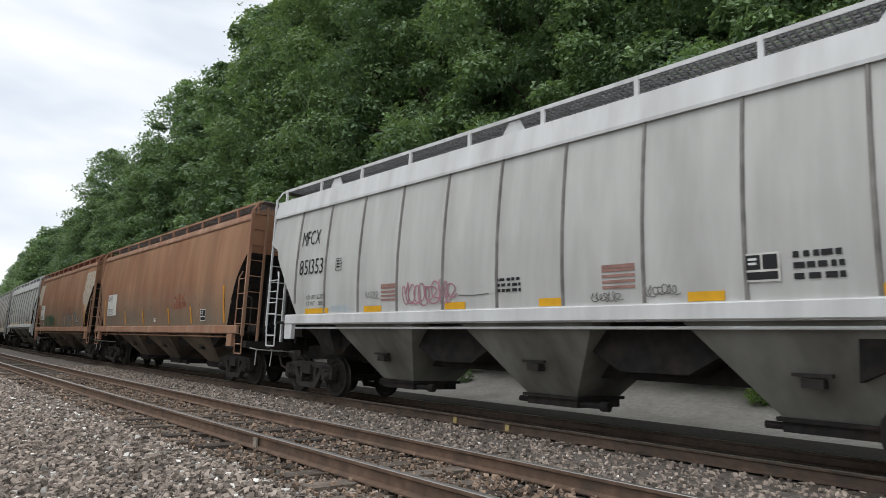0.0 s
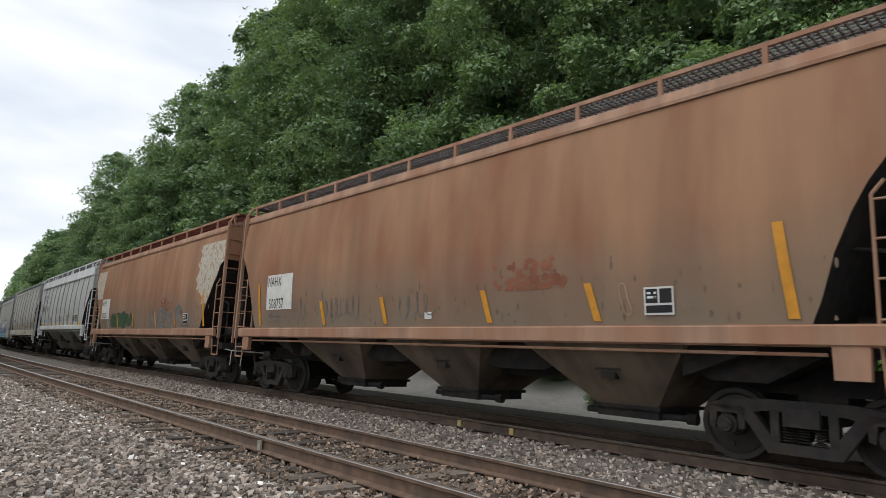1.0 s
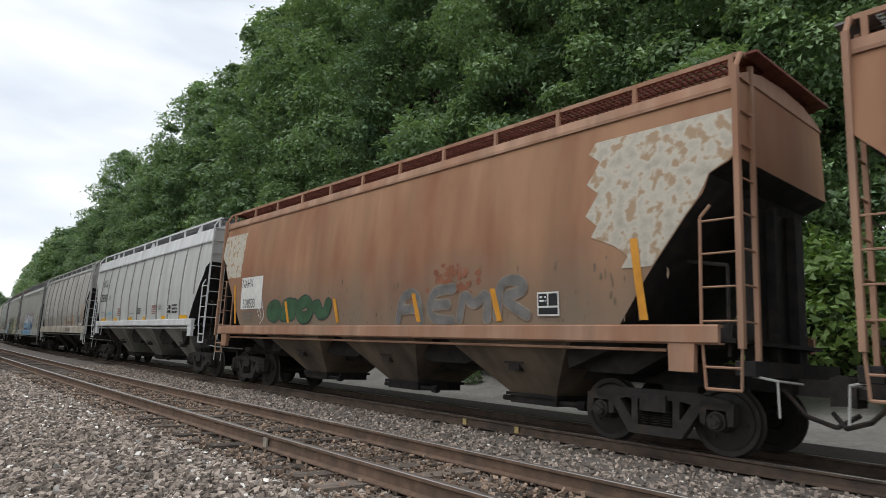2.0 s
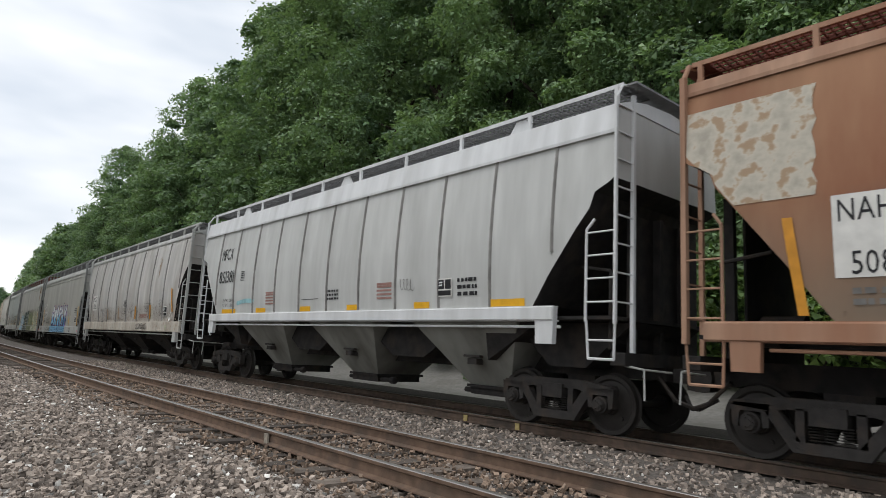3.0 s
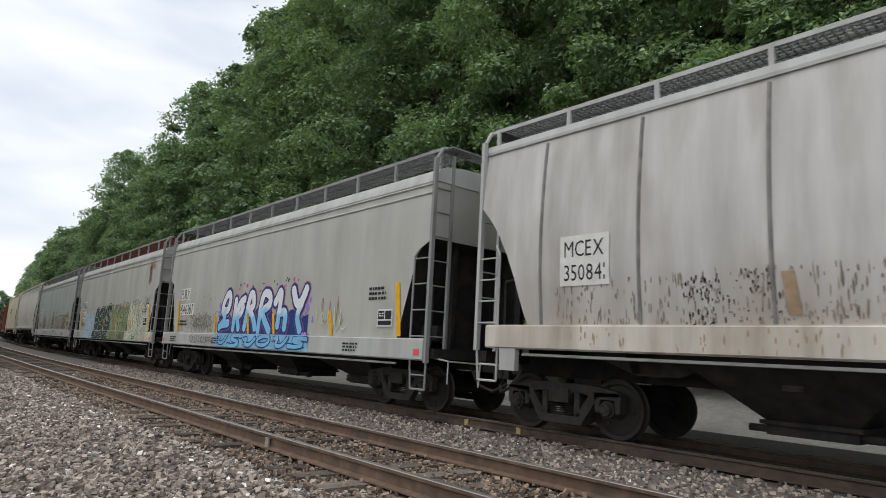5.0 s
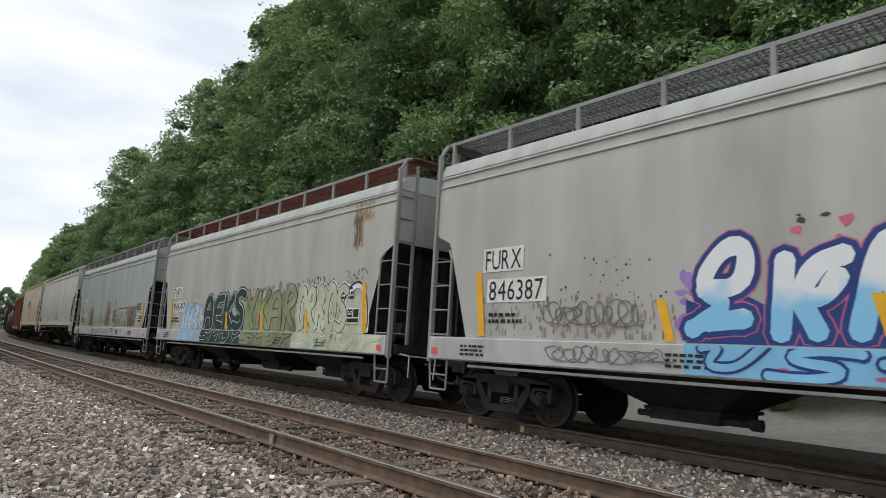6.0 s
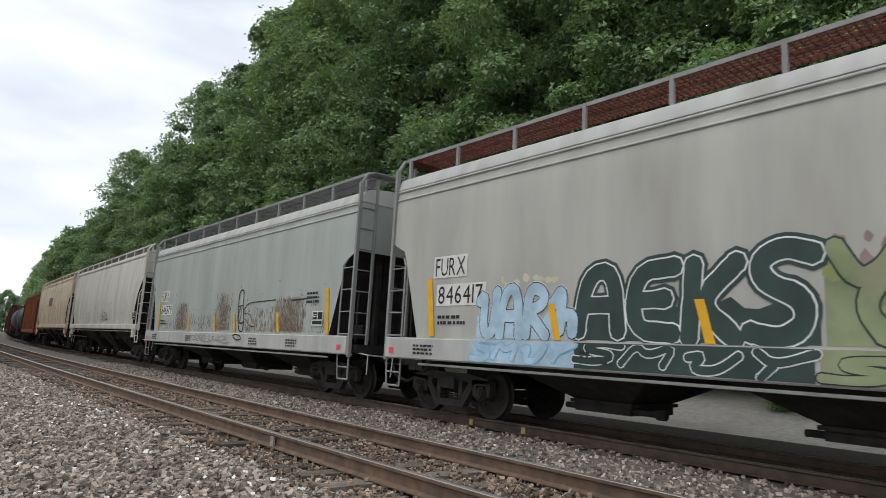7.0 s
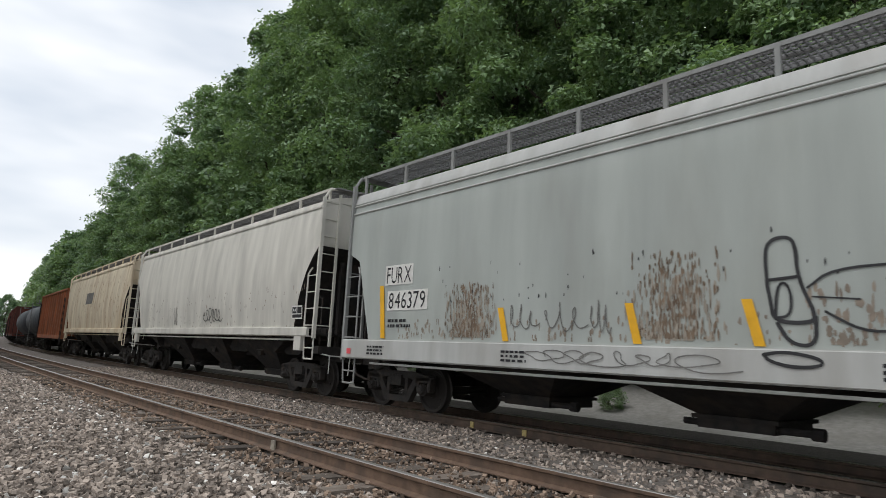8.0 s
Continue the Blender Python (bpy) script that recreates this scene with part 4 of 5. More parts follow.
def patch(g, x0, x1, z0, z1):
    nz = max(1, int((z1 - z0) / 0.15))
    for i in range(nz):
        a, b = z0 + (z1 - z0) * i / nz, z0 + (z1 - z0) * (i + 1) / nz
        g.add([(x0, 0, a), (x1, 0, a), (x1, 0, b), (x0, 0, b)], [(0, 1, 2, 3)])
    return g


def ragged(x0, x1, z0, z1, amp, seed):
    """A sprayed field with an uneven upper edge."""
    r, g = random.Random(seed), G()
    n = max(4, int((x1 - x0) / 0.16))
    tops = [z1 + r.uniform(-amp, amp * 0.6) for _ in range(n + 1)]
    for i in range(n):
        a, b = x0 + (x1 - x0) * i / n, x0 + (x1 - x0) * (i + 1) / n
        for j in range(4):
            u, v = j / 4, (j + 1) / 4
            g.add([(a, 0, z0 + (tops[i] - z0) * u), (b, 0, z0 + (tops[i + 1] - z0) * u), (b, 0, z0 + (tops[i + 1] - z0) * v), (a, 0, z0 + (tops[i] - z0) * v)], [(0, 1, 2, 3)])
    return g


def letters(spec, car, text, x0, x1, z0, z1, mat):
    """A line of stencilled lettering, one part a character, fitted between x0 and x1 and z0 and z1."""
    glyphs, pen = [], 0.0
    for ch in text:
        if ch == " ":
            pen += 0.32
            continue
        co, fs, wide = GLYPHS[ch]
        glyphs.append(([(p + pen, q) for p, q in co], fs))
        pen += wide + 0.10
    wide = pen - 0.10
    lo_y, hi_y = min(q for co, _ in glyphs for _, q in co), max(q for co, _ in glyphs for _, q in co)
    for co, fs in glyphs:
        g = G().add([(x0 + p / wide * (x1 - x0), 0, z0 + (q - lo_y) / (hi_y - lo_y) * (z1 - z0)) for p, q in co], fs)
        painted("lettering", g, spec, 0.014, mat, car, "black stencilled lettering")


def bars(spec, car, x0, x1, z0, z1, rows, mat, seed=0, name="small_stencil", out=0.012):
    """Small stencilled text, too small to read."""
    r = random.Random(seed)
    g, h = G(), (z1 - z0) / rows
    for i in range(rows):
        x = x0
        end = x1 - r.uniform(0, 0.25) * (x1 - x0)
        while x < end:
            w = r.uniform(0.05, 0.12)
            patch(g, x, min(x + w, end), z0 + i * h + h * 0.25, z0 + i * h + h * 0.8)
            x += w + r.uniform(0.015, 0.05)
    ob = painted(name, g, spec, out, mat, car)
    ob["kind"] = "stuff"
    return ob


def spatter(spec, car, x0, x1, z0, z1, count, size, mat, seed, name, stretch=3.0, out=0.007, low=1.4):
    """Irregular drips and blots, thicker towards the lower edge."""
    r = random.Random(seed)
    g = G()
    for j in range(count):
        x = r.uniform(x0, x1) if x1 - x0 > 3 else min(x1, max(x0, r.gauss((x0 + x1) / 2, (x1 - x0) / 4.2)))
        z = z0 + (z1 - z0) * r.random() ** low
        w, h = size * r.uniform(0.3, 1.0), size * stretch * r.uniform(0.3, 1.0)
        g.add([(x + w * 0.5 * math.cos(a * 0.8976) * r.uniform(0.6, 1.2), j * 1e-5, min(z1 + h, max(z0, z + h * 0.5 * math.sin(a * 0.8976) * r.uniform(0.6, 1.2)))) for a in range(7)], [tuple(range(7))])
    ob = painted(name, g, spec, out, mat, car)
    ob["kind"] = "stuff"
    return ob


def strips(spec, car, xs, z0, z1, w, lean, mat=None):
    for x in xs:
        g = G()
        for i in range(4):
            a, b = i / 4, (i + 1) / 4
            xa, xb = x + lean * (1 - a), x + lean * (1 - b)
            za, zb = z0 + (z1 - z0) * a, z0 + (z1 - z0) * b
            g.add([(xa - w / 2, 0, za), (xa + w / 2, 0, za), (xb + w / 2, 0, zb), (xb - w / 2, 0, zb)], [(0, 1, 2, 3)])
        painted("reflector", g, spec, 0.019, mat or M["yellow"], car, "yellow reflective strip")


def panel(spec, car, x0, x1, z0, z1):
    """Black inspection stencil with a pale frame."""
    painted("stencil_frame", patch(G(), x0, x1, z0, z1), spec, 0.021, M["white"], car)
    w = (x1 - x0) * 0.06
    g = patch(G(), x0 + w, (x0 + x1) / 2 - w / 2, z0 + (z1 - z0) * 0.42, z1 - w)
    patch(g, (x0 + x1) / 2 + w / 2, x1 - w, z0 + (z1 - z0) * 0.42, z1 - w)
    patch(g, x0 + w, x1 - w, z0 + w, z0 + (z1 - z0) * 0.34)
    painted("stencil_block", g, spec, 0.024, M["black"], car)
    bars(spec, car, x0 + 2 * w, (x0 + x1) / 2 - w, z0 + (z1 - z0) * 0.55, z1 - 2 * w, 2, G_MATS["white"], 3, out=0.027)


def scribble(spec, car, x0, x1, z0, z1, mat, seed, w=0.025, loops=9, name="spray_tag"):
    r = random.Random(seed)
    g = G()
    # loops of uneven height and width, now and then a straight stroke between them
    n = loops * 10
    tall, wide = [r.uniform(0.45, 1.0) for _ in range(loops * 2 + 2)], [r.uniform(0.3, 1.5) for _ in range(loops * 2 + 2)]
    pts = []
    for i in range(n):
        u, a = i / (n - 1), i * 0.628
        j = i // 5
        pts.append((x0 + (x1 - x0) * u + 0.09 * (x1 - x0) * wide[j] * math.cos(a), (z0 + z1) / 2 + (z1 - z0) * 0.5 * math.sin(a) * tall[j] + 0.04 * (z1 - z0) * r.uniform(-1, 1)))
    ribbon(g, pts, w)
    return painted(name, g, spec, 0.010, mat, car)


# Strokes of block shapes in a unit cell
SHAPES = {
    "four": [[(0.05, 0.0), (0.62, 0.28), (0.08, 0.52), (0.42, 1.0), (0.82, 1.0), (0.80, 0.5), (0.2, 0.48)], [(0.3, 0.08), (0.85, 0.12)]],
    "nib": [[(0.2, 0.92), (0.22, 0.08)], [(0.95, 0.95), (0.62, 0.88), (0.42, 0.52), (0.72, 0.45), (0.9, 0.7)], [(0.42, 0.5), (0.7, 0.1)]],
    "arch": [[(0.08, 0.02), (0.22, 0.9), (0.5, 1.0), (0.72, 0.62), (0.3, 0.5), (0.75, 0.3), (0.98, 0.02)]],
    "post": [[(0.05, 0.72), (0.32, 1.0), (0.42, 0.95), (0.40, 0.1)], [(0.4, 0.4), (0.9, 0.48), (0.92, 0.05)]],
    "wye": [[(0.1, 1.0), (0.42, 0.62), (0.75, 0.72), (0.95, 1.0)], [(0.75, 0.7), (0.5, 0.35), (0.8, 0.05)]],
    "peak": [[(0.0, 0.0), (0.12, 0.95), (0.75, 1.0), (0.95, 0.0)], [(0.15, 0.42), (0.85, 0.42)]],
    "comb": [[(0.9, 1.0), (0.1, 0.95), (0.1, 0.05), (0.95, 0.0)], [(0.1, 0.5), (0.75, 0.52)]],
    "fork": [[(0.12, 1.0), (0.12, 0.0)], [(0.9, 1.0), (0.25, 0.5), (0.95, 0.0)]],
    "snake": [[(0.95, 0.9), (0.5, 1.0), (0.1, 0.85), (0.25, 0.6), (0.85, 0.45), (0.9, 0.15), (0.5, 0.0), (0.05, 0.08)]],
    "flag": [[(0.1, 0.0), (0.1, 1.0), (0.75, 0.95), (0.85, 0.65), (0.15, 0.5), (0.95, 0.0)]],
    "hook": [[(0.05, 0.8), (0.3, 1.0), (0.3, 0.1), (0.7, 0.0), (0.85, 0.3), (0.9, 1.0)]],
    "twin": [[(0.05, 0.0), (0.1, 1.0), (0.5, 0.4), (0.9, 1.0), (0.95, 0.0)]],
    "split": [[(0.05, 1.0), (0.45, 0.5), (0.95, 1.0)], [(0.45, 0.5), (0.4, 0.0)]],
    "ring": [[(0.5, 1.0), (0.1, 0.8), (0.05, 0.3), (0.4, 0.0), (0.85, 0.1), (0.95, 0.6), (0.75, 0.95), (0.5, 1.0)]],
}


def piece(spec, car, shapes, x0, x1, z0, z1, w, fill, line, edge=0.10, back=None, seed=1, tilt=0.1, spill=0.1):
    """A row of sprayed block shapes, one part each, with backdrop and outline beneath the fill."""
    r = random.Random(seed)
    n = len(shapes)
    for i, key in enumerate(shapes):
        a, b = x0 + (x1 - x0) * (i + 0.08) / n, x0 + (x1 - x0) * (i + 0.94) / n
        top, bottom = z1 + r.uniform(-0.08, 0.08), z0 + r.uniform(-0.04, 0.08)
        strokes = [[(a + (b - a) * u + tilt * (v - 0.5) * (b - a), bottom + (top - bottom) * v) for u, v in stroke] for stroke in SHAPES[key]]
        for mat, width, out, name in ((back, w + edge + spill, 0.006, "graffiti_backdrop"), (line, w + edge, 0.010, "graffiti_outline"), (fill, w, 0.014, "graffiti_letter")):
            if mat is None:
                continue
            g = G()
            for st in strokes:
                ribbon(g, st, width)
            s1 = spec["sill"][1]
            lo, hi = (s1 + 0.02, 9.0) if z0 > s1 else (spec["sill"][0] + 0.015, s1 - 0.01)
            g.v = [(x, y + 0.0008 * i, min(hi, max(lo, z))) for x, y, z in g.v]
            painted(name, g, spec, out, mat, car)


def dress_white(i, number, limit, light, extra):
    car, spec = CARS[i]
    letters(spec, car, "MFCX", -6.62, -5.84, 3.36, 3.70, M["black"])
    letters(spec, car, number, -6.62, -5.60, 2.68, 3.03, M["black"])
    letters(spec, car, "LD LMT " + limit, -6.23, -5.46, 2.12, 2.21, M["black"])
    letters(spec, car, "LT WT    " + light, -6.23, -5.46, 1.98, 2.07, M["black"])
    for a, b in ((-6.3, -5.33), (-4.0, -3.42), (-1.59, -1.09), (0.47, 0.89), (2.77, 3.22), (4.75, 5.5)):
        painted("reflector", patch(G(), a, b, 1.80, 1.915), spec, 0.012, M["yellow"], car, "yellow reflective plate")
    panel(spec, car, 3.46, 3.84, 1.99, 2.31)
    bars(spec, car, 3.97, 4.55, 1.97, 2.32, 3, M["black"], 5)
    bars(spec, car, -0.40, 0.26, 2.02, 2.27, 3, M["black"], 6)
    for a, b in ((1.57, 2.07), (-3.43, -2.9)):
        g = G()
        for j in range(4):
            patch(g, a, b, 2.0 + j * 0.075, 2.04 + j * 0.075)
        patch(g, a, b, 2.27, 2.32)
        painted("faded_stripes", g, spec, 0.010, G_MATS["flag"], car, "faded red striped stencil")
    g = G()
    ribbon(g, [(-5.08, 2.70), (-4.86, 2.70), (-4.86, 2.95), (-5.08, 2.95)], 0.015, True)
    painted("stencil_frame", g, spec, 0.010, M["black"], car)
    bars(spec, car, -5.05, -4.88, 2.74, 2.93, 3, M["black"], 8)
    extra(spec, car)


def extra_red(spec, car):
    scribble(spec, car, -2.75, -1.35, 1.86, 2.34, G_MATS["magenta"], 11, 0.028, 11)
    scribble(spec, car, 1.40, 1.85, 1.82, 1.98, G_MATS["faint"], 12, 0.014, 7)
    scribble(spec, car, 2.2, 2.65, 1.86, 2.04, G_MATS["faint"], 13, 0.014, 7)
    scribble(spec, car, -5.2, -4.5, 1.82, 1.98, G_MATS["pale_blue"], 14, 0.014, 6)
    scribble(spec, car, -3.95, -3.5, 2.03, 2.2, G_MATS["faint"], 15, 0.012, 5)
    painted("spray_line", ribbon(G(), [(-1.25, 2.03), (-0.9, 2.01), (-0.55, 2.03)], 0.02), spec, 0.010, G_MATS["faint"], car)


def extra_cyan(spec, car):
    g = ribbon(G(), [(-5.2, 2.07), (-4.8, 2.13), (-4.2, 2.12)], 0.12)
    painted("spray_smear", g, spec, 0.010, G_MATS["cyan"], car)
    scribble(spec, car, 2.32, 2.75, 2.1, 2.42, G_MATS["faint"], 16, 0.012, 4)
    painted("spray_line", ribbon(G(), [(-1.5, 2.08), (-1.1, 2.07), (-0.75, 2.08)], 0.02), spec, 0.010, G_MATS["faint"], car)


dress_white(0, "851353", "227100", "58900", extra_red)
dress_white(3, "851381", "226700", "59300", extra_cyan)


def dress_brown(i, number, x0):
    car, spec = CARS[i]
    painted("number_patch", patch(G(), x0, x0 + 1.34, 2.0, 2.86), spec, 0.010, M["white"], car, "white painted patch behind the numbers")
    letters(spec, car, "NAHX", x0 + 0.06, x0 + 0.76, 2.58, 2.81, M["black"])
    letters(spec, car, number, x0 + 0.16, x0 + 0.92, 2.03, 2.27, M["black"])
    bars(spec, car, x0 + 0.15, x0 + 0.85, 1.70, 1.92, 2, G_MATS["faint"], 2)
    strips(spec, car, (x0 - 0.45,), 1.62, 2.68, 0.11, 0.12, G_MATS["orange"])
    strips(spec, car, (x0 + 2.72, x0 + 5.04, x0 + 7.9, x0 + 10.0), 1.62, 2.14, 0.12, 0.16, G_MATS["orange"])
    strips(spec, car, (6.2,), 1.62, 2.68, 0.12, 0.12, G_MATS["orange"])
    panel(spec, car, 4.5, 4.92, 1.69, 2.04)
    spatter(spec, car, -6.5, 6.8, 1.6, 2.5, 130, 0.06, G_MATS["rust"], 20 + i, "grime_stain", 3.0, 0.004)
    spatter(spec, car, 1.8, 3.2, 2.1, 2.6, 60, 0.22, M["red_stain"], 30 + i, "rust_stain", 0.8, 0.005)


M["red_stain"] = material("red_rust_bloom", (0.26, 0.105, 0.06), rough=0.85, vary=0.3, scale=3)
dress_brown(1, "508757", -6.39)
car, spec = CARS[1]
for j, (a, b) in enumerate(((-5.0, -4.3), (-3.7, -2.9), (-2.9, -2.0), (-0.8, 0.2))):
    scribble(spec, car, a, b, 1.68, 2.25, G_MATS["faint"], 40 + j, 0.022, 4)
painted("white_mark", patch(G(), 0.0, 0.2, 1.70, 1.82), spec, 0.012, M["white"], car)
painted("chalk_loop", ribbon(G(), [(4.12, 2.1), (4.22, 2.12), (4.25, 1.9), (4.33, 1.72), (4.22, 1.68), (4.15, 1.85)], 0.02, True), spec, 0.012, G_MATS["rust_light"], car)
dress_brown(2, "508533", -6.47)
car, spec = CARS[2]
g = G()
for z in range(12):
    a, b = 2.3 + z * 0.155, 2.3 + (z + 1) * 0.155
    ra, rb = [(spec["length"] / 2 - lerp_table(INSETS[spec["end"]], q) - 0.02 - spec["shift"]) / spec["grow"] for q in (a, b)]
    la, lb = 5.5 + 0.12 * math.sin(z * 2.1) + (0.5 if z < 3 else 0), 5.5 + 0.12 * math.sin((z + 1) * 2.1) + (0.5 if z < 2 else 0)
    g.add([(la, 0, a), (ra, 0, a), (rb, 0, b), (lb, 0, b)], [(0, 1, 2, 3)])
painted("peeling_panel", g, spec, 0.008, G_MATS["peel"], car, "peeling white corner panel")
g = G()
for z in range(9):
    a, b = 2.9 + z * 0.142, 2.9 + (z + 1) * 0.142
    ra, rb = [(-spec["length"] / 2 + lerp_table(INSETS[spec["end"]], q) + 0.02 - spec["shift"]) / spec["grow"] for q in (a, b)]
    g.add([(ra, 0, a), (-6.62 + 0.03 * math.sin(z * 2.3), 0, a), (-6.62 + 0.03 * math.sin((z + 1) * 2.3), 0, b), (rb, 0, b)], [(0, 1, 2, 3)])
painted("peeling_panel", g, spec, 0.008, G_MATS["peel"], car, "peeling white corner panel")
painted("spray_tag", ribbon(G(), [(-5.4, 2.4), (-5.1, 2.25), (-5.05, 2.0), (-4.95, 1.8), (-5.2, 1.62)], 0.02), spec, 0.012, G_MATS["white"], car)
painted("spray_tag", ribbon(G(), [(-5.3, 2.05), (-5.15, 1.85), (-5.2, 1.7), (-5.35, 1.9)], 0.02, True), spec, 0.012, G_MATS["white"], car)
piece(spec, car, ("ring", "snake", "ring", "hook"), -4.8, -1.6, 1.75, 2.1, 0.26, G_MATS["green"], G_MATS["forest"], 0.07, seed=3)
piece(spec, car, ("peak", "comb", "twin", "flag"), 0.9, 4.4, 1.66, 2.2, 0.16, G_MATS["faint"], G_MATS["grime"], 0.05, seed=4)

# weathered ribbed car
car, spec = CARS[4]
painted("number_patch", patch(G(), -6.70, -5.86, 2.12, 2.84), spec, 0.012, M["white"], car, "white number board")
letters(spec, car, "MCEX", -6.62, -5.95, 2.53, 2.76, M["black"])
letters(spec, car, "350841", -6.62, -5.93, 2.19, 2.42, M["black"])
strips(spec, car, (1.0, 3.03), 1.68, 2.19, 0.15, 0.0, G_MATS["orange"])
strips(spec, car, (-1.7, -3.6), 1.68, 2.15, 0.13, 0.06, G_MATS["rust_light"])
painted("spray_frame", ribbon(G(), [(2.23, 1.97), (2.92, 1.98), (2.92, 2.26), (2.22, 2.25)], 0.018, True), spec, 0.012, G_MATS["faint"], car)
scribble(spec, car, 2.32, 2.85, 2.03, 2.2, G_MATS["faint"], 50, 0.014, 6)
scribble(spec, car, 1.45, 2.88, 1.27, 1.50, G_MATS["char"], 51, 0.016, 14)
scribble(spec, car, -0.78, -0.36, 2.12, 2.48, G_MATS["char"], 52, 0.022, 6)
spatter(spec, car, 3.3, 4.6, 1.8, 2.4, 60, 0.03, G_MATS["char"], 53, "soot_spatter", 1.3, 0.010, 1.0)
spatter(spec, car, -0.2, 0.6, 1.75, 2.4, 26, 0.028, G_MATS["char"], 54, "soot_spatter", 1.3, 0.010, 1.0)
spatter(spec, car, -4.6, -0.4, 1.6, 2.2, 200, 0.024, G_MATS["grime"], 55, "rust_stain", 2.6, 0.006)
spatter(spec, car, -6.8, 7.0, 1.58, 2.2, 700, 0.028, G_MATS["grime"], 56, "grime_stain", 7.0, 0.004)
spatter(spec, car, 1.4, 3.0, 1.72, 1.86, 90, 0.2, G_MATS["flag"], 57, "faded_band", 0.3, 0.007, 1.0)
spatter(spec, car, 3.55, 3.8, 3.2, 3.9, 16, 0.06, G_MATS["rust_light"], 58, "rust_streak", 8.0, 0.007, 1.0)
spatter(spec, car, -6.5, 6.8, 1.24, 1.52, 170, 0.03, G_MATS["rust_light"], 59, "sill_rust", 5.0, 0.004, 1.0)
panel(spec, car, 4.7, 5.08, 1.76, 2.11)
strips(spec, car, (5.48,), 1.90, 2.72, 0.11, 0.20, G_MATS["orange"])
painted("placard", ribbon(G(), [(5.52, 1.57), (5.68, 1.73), (5.52, 1.89), (5.36, 1.73)], 0.035, True), spec, 0.016, M["white"], car, "white diamond-shaped placard holder")
painted("sticker", patch(G(), 5.17, 5.33, 1.27, 1.44), spec, 0.012, G_MATS["cream"], car, "pale yellow square sticker")
for j, (x, z, n) in enumerate(((-0.75, 2.15, 60), (0.4, 2.05, 26), (-4.6, 1.85, 50), (-3.9, 1.9, 30), (2.9, 2.1, 40), (4.3, 2.05, 46))):
    spatter(spec, car, x - 0.3, x + 0.35, z - 0.28, z + 0.3, int(n * 1.6), 0.026, G_MATS["char"] if n < 60 else M["black"], 110 + j, "soot_spatter", 3.5, 0.010, 1.0)


def dress_slab(i, number, marks=(-3.1, -0.65, 0.95, 3.85)):
    car, spec = CARS[i]
    painted("number_patch", patch(G(), -6.48, -5.55, 2.40, 2.79), spec, 0.010, M["white"], car)
    painted("number_patch", patch(G(), -6.36, -5.05, 1.90, 2.28), spec, 0.010, M["white"], car)
    letters(spec, car, "FURX", -6.42, -5.60, 2.43, 2.75, M["black"])
    letters(spec, car, number, -6.31, -5.12, 1.93, 2.25, M["black"])
    bars(spec, car, -6.3, -5.5, 1.55, 1.75, 2, M["black"], 4)
    strips(spec, car, marks, 1.35, 1.88, 0.13, 0.14)
    strips(spec, car, (-6.58, 6.40), 1.36, 2.40, 0.15, 0.14)
    panel(spec, car, 5.78, 6.30, 1.54, 1.88)
    bars(spec, car, 5.4, 6.1, 2.05, 2.35, 3, M["black"], 9)
    for x in (-7.6, 7.2):
        painted("reflector", patch(G(), x - 0.08, x + 0.08, 1.03, 1.14), spec, 0.012, M["pink"], car, "red reflective square")
    for x in (-6.9, -3.0, 2.3, 4.6):
        bars(spec, car, x, x + 0.6, 1.02, 1.22, 3, M["black"], int(x * 10) + 90)
    return car, spec


car, spec = dress_slab(5, "846387")
painted("graffiti_base", patch(G(), -2.75, 3.05, 0.97, 1.325), spec, 0.005, G_MATS["sky"], car)
piece(spec, car, ("four", "nib", "arch", "flag", "post", "wye"), -2.72, 2.72, 1.44, 2.40, 0.24, G_MATS["fade"], G_MATS["navy"], 0.14, G_MATS["pink"], 2, 0.12, 0.035)
piece(spec, car, ("hook", "snake", "hook", "ring", "hook", "snake"), -2.7, 3.0, 1.0, 1.30, 0.10, G_MATS["sky"], G_MATS["navy"], 0.07, None, 6, 0.3)
painted("graffiti_base", ragged(-2.75, 2.85, 1.34, 1.95, 0.18, 7), spec, 0.0052, G_MATS["navy"], car)
spatter(spec, car, -2.95, -2.5, 1.4, 2.3, 14, 0.22, G_MATS["violet"], 60, "violet_cloud", 1.2, 0.005, 1.0)
spatter(spec, car, 2.4, 3.05, 1.2, 2.4, 26, 0.25, G_MATS["violet"], 61, "violet_cloud", 1.2, 0.005, 1.0)
spatter(spec, car, -1.6, 2.2, 2.4, 2.7, 16, 0.2, G_MATS["pink"], 62, "pink_cloud", 0.8, 0.005, 1.0)
spatter(spec, car, -1.4, 2.3, 2.5, 2.8, 14, 0.12, G_MATS["forest"], 67, "green_cloud", 0.8, 0.0055, 1.0)
spatter(spec, car, -2.3, 2.6, 1.02, 1.2, 10, 0.22, G_MATS["pink"], 68, "pink_cloud", 0.6, 0.0075, 1.0)
scribble(spec, car, 3.2, 4.5, 1.45, 2.0, G_MATS["cream"], 69, 0.04, 5)
scribble(spec, car, 3.4, 4.4, 1.5, 2.3, G_MATS["rust_light"], 75, 0.03, 3)
scribble(spec, car, -5.1, -3.4, 1.5, 1.9, G_MATS["faint"], 63, 0.02, 12)
scribble(spec, car, -4.9, -3.0, 1.02, 1.28, G_MATS["faint"], 64, 0.018, 12)
spatter(spec, car, -5.0, -3.0, 1.9, 2.6, 30, 0.045, G_MATS["char"], 65, "soot_spatter", 1.2, 0.009, 1.0)
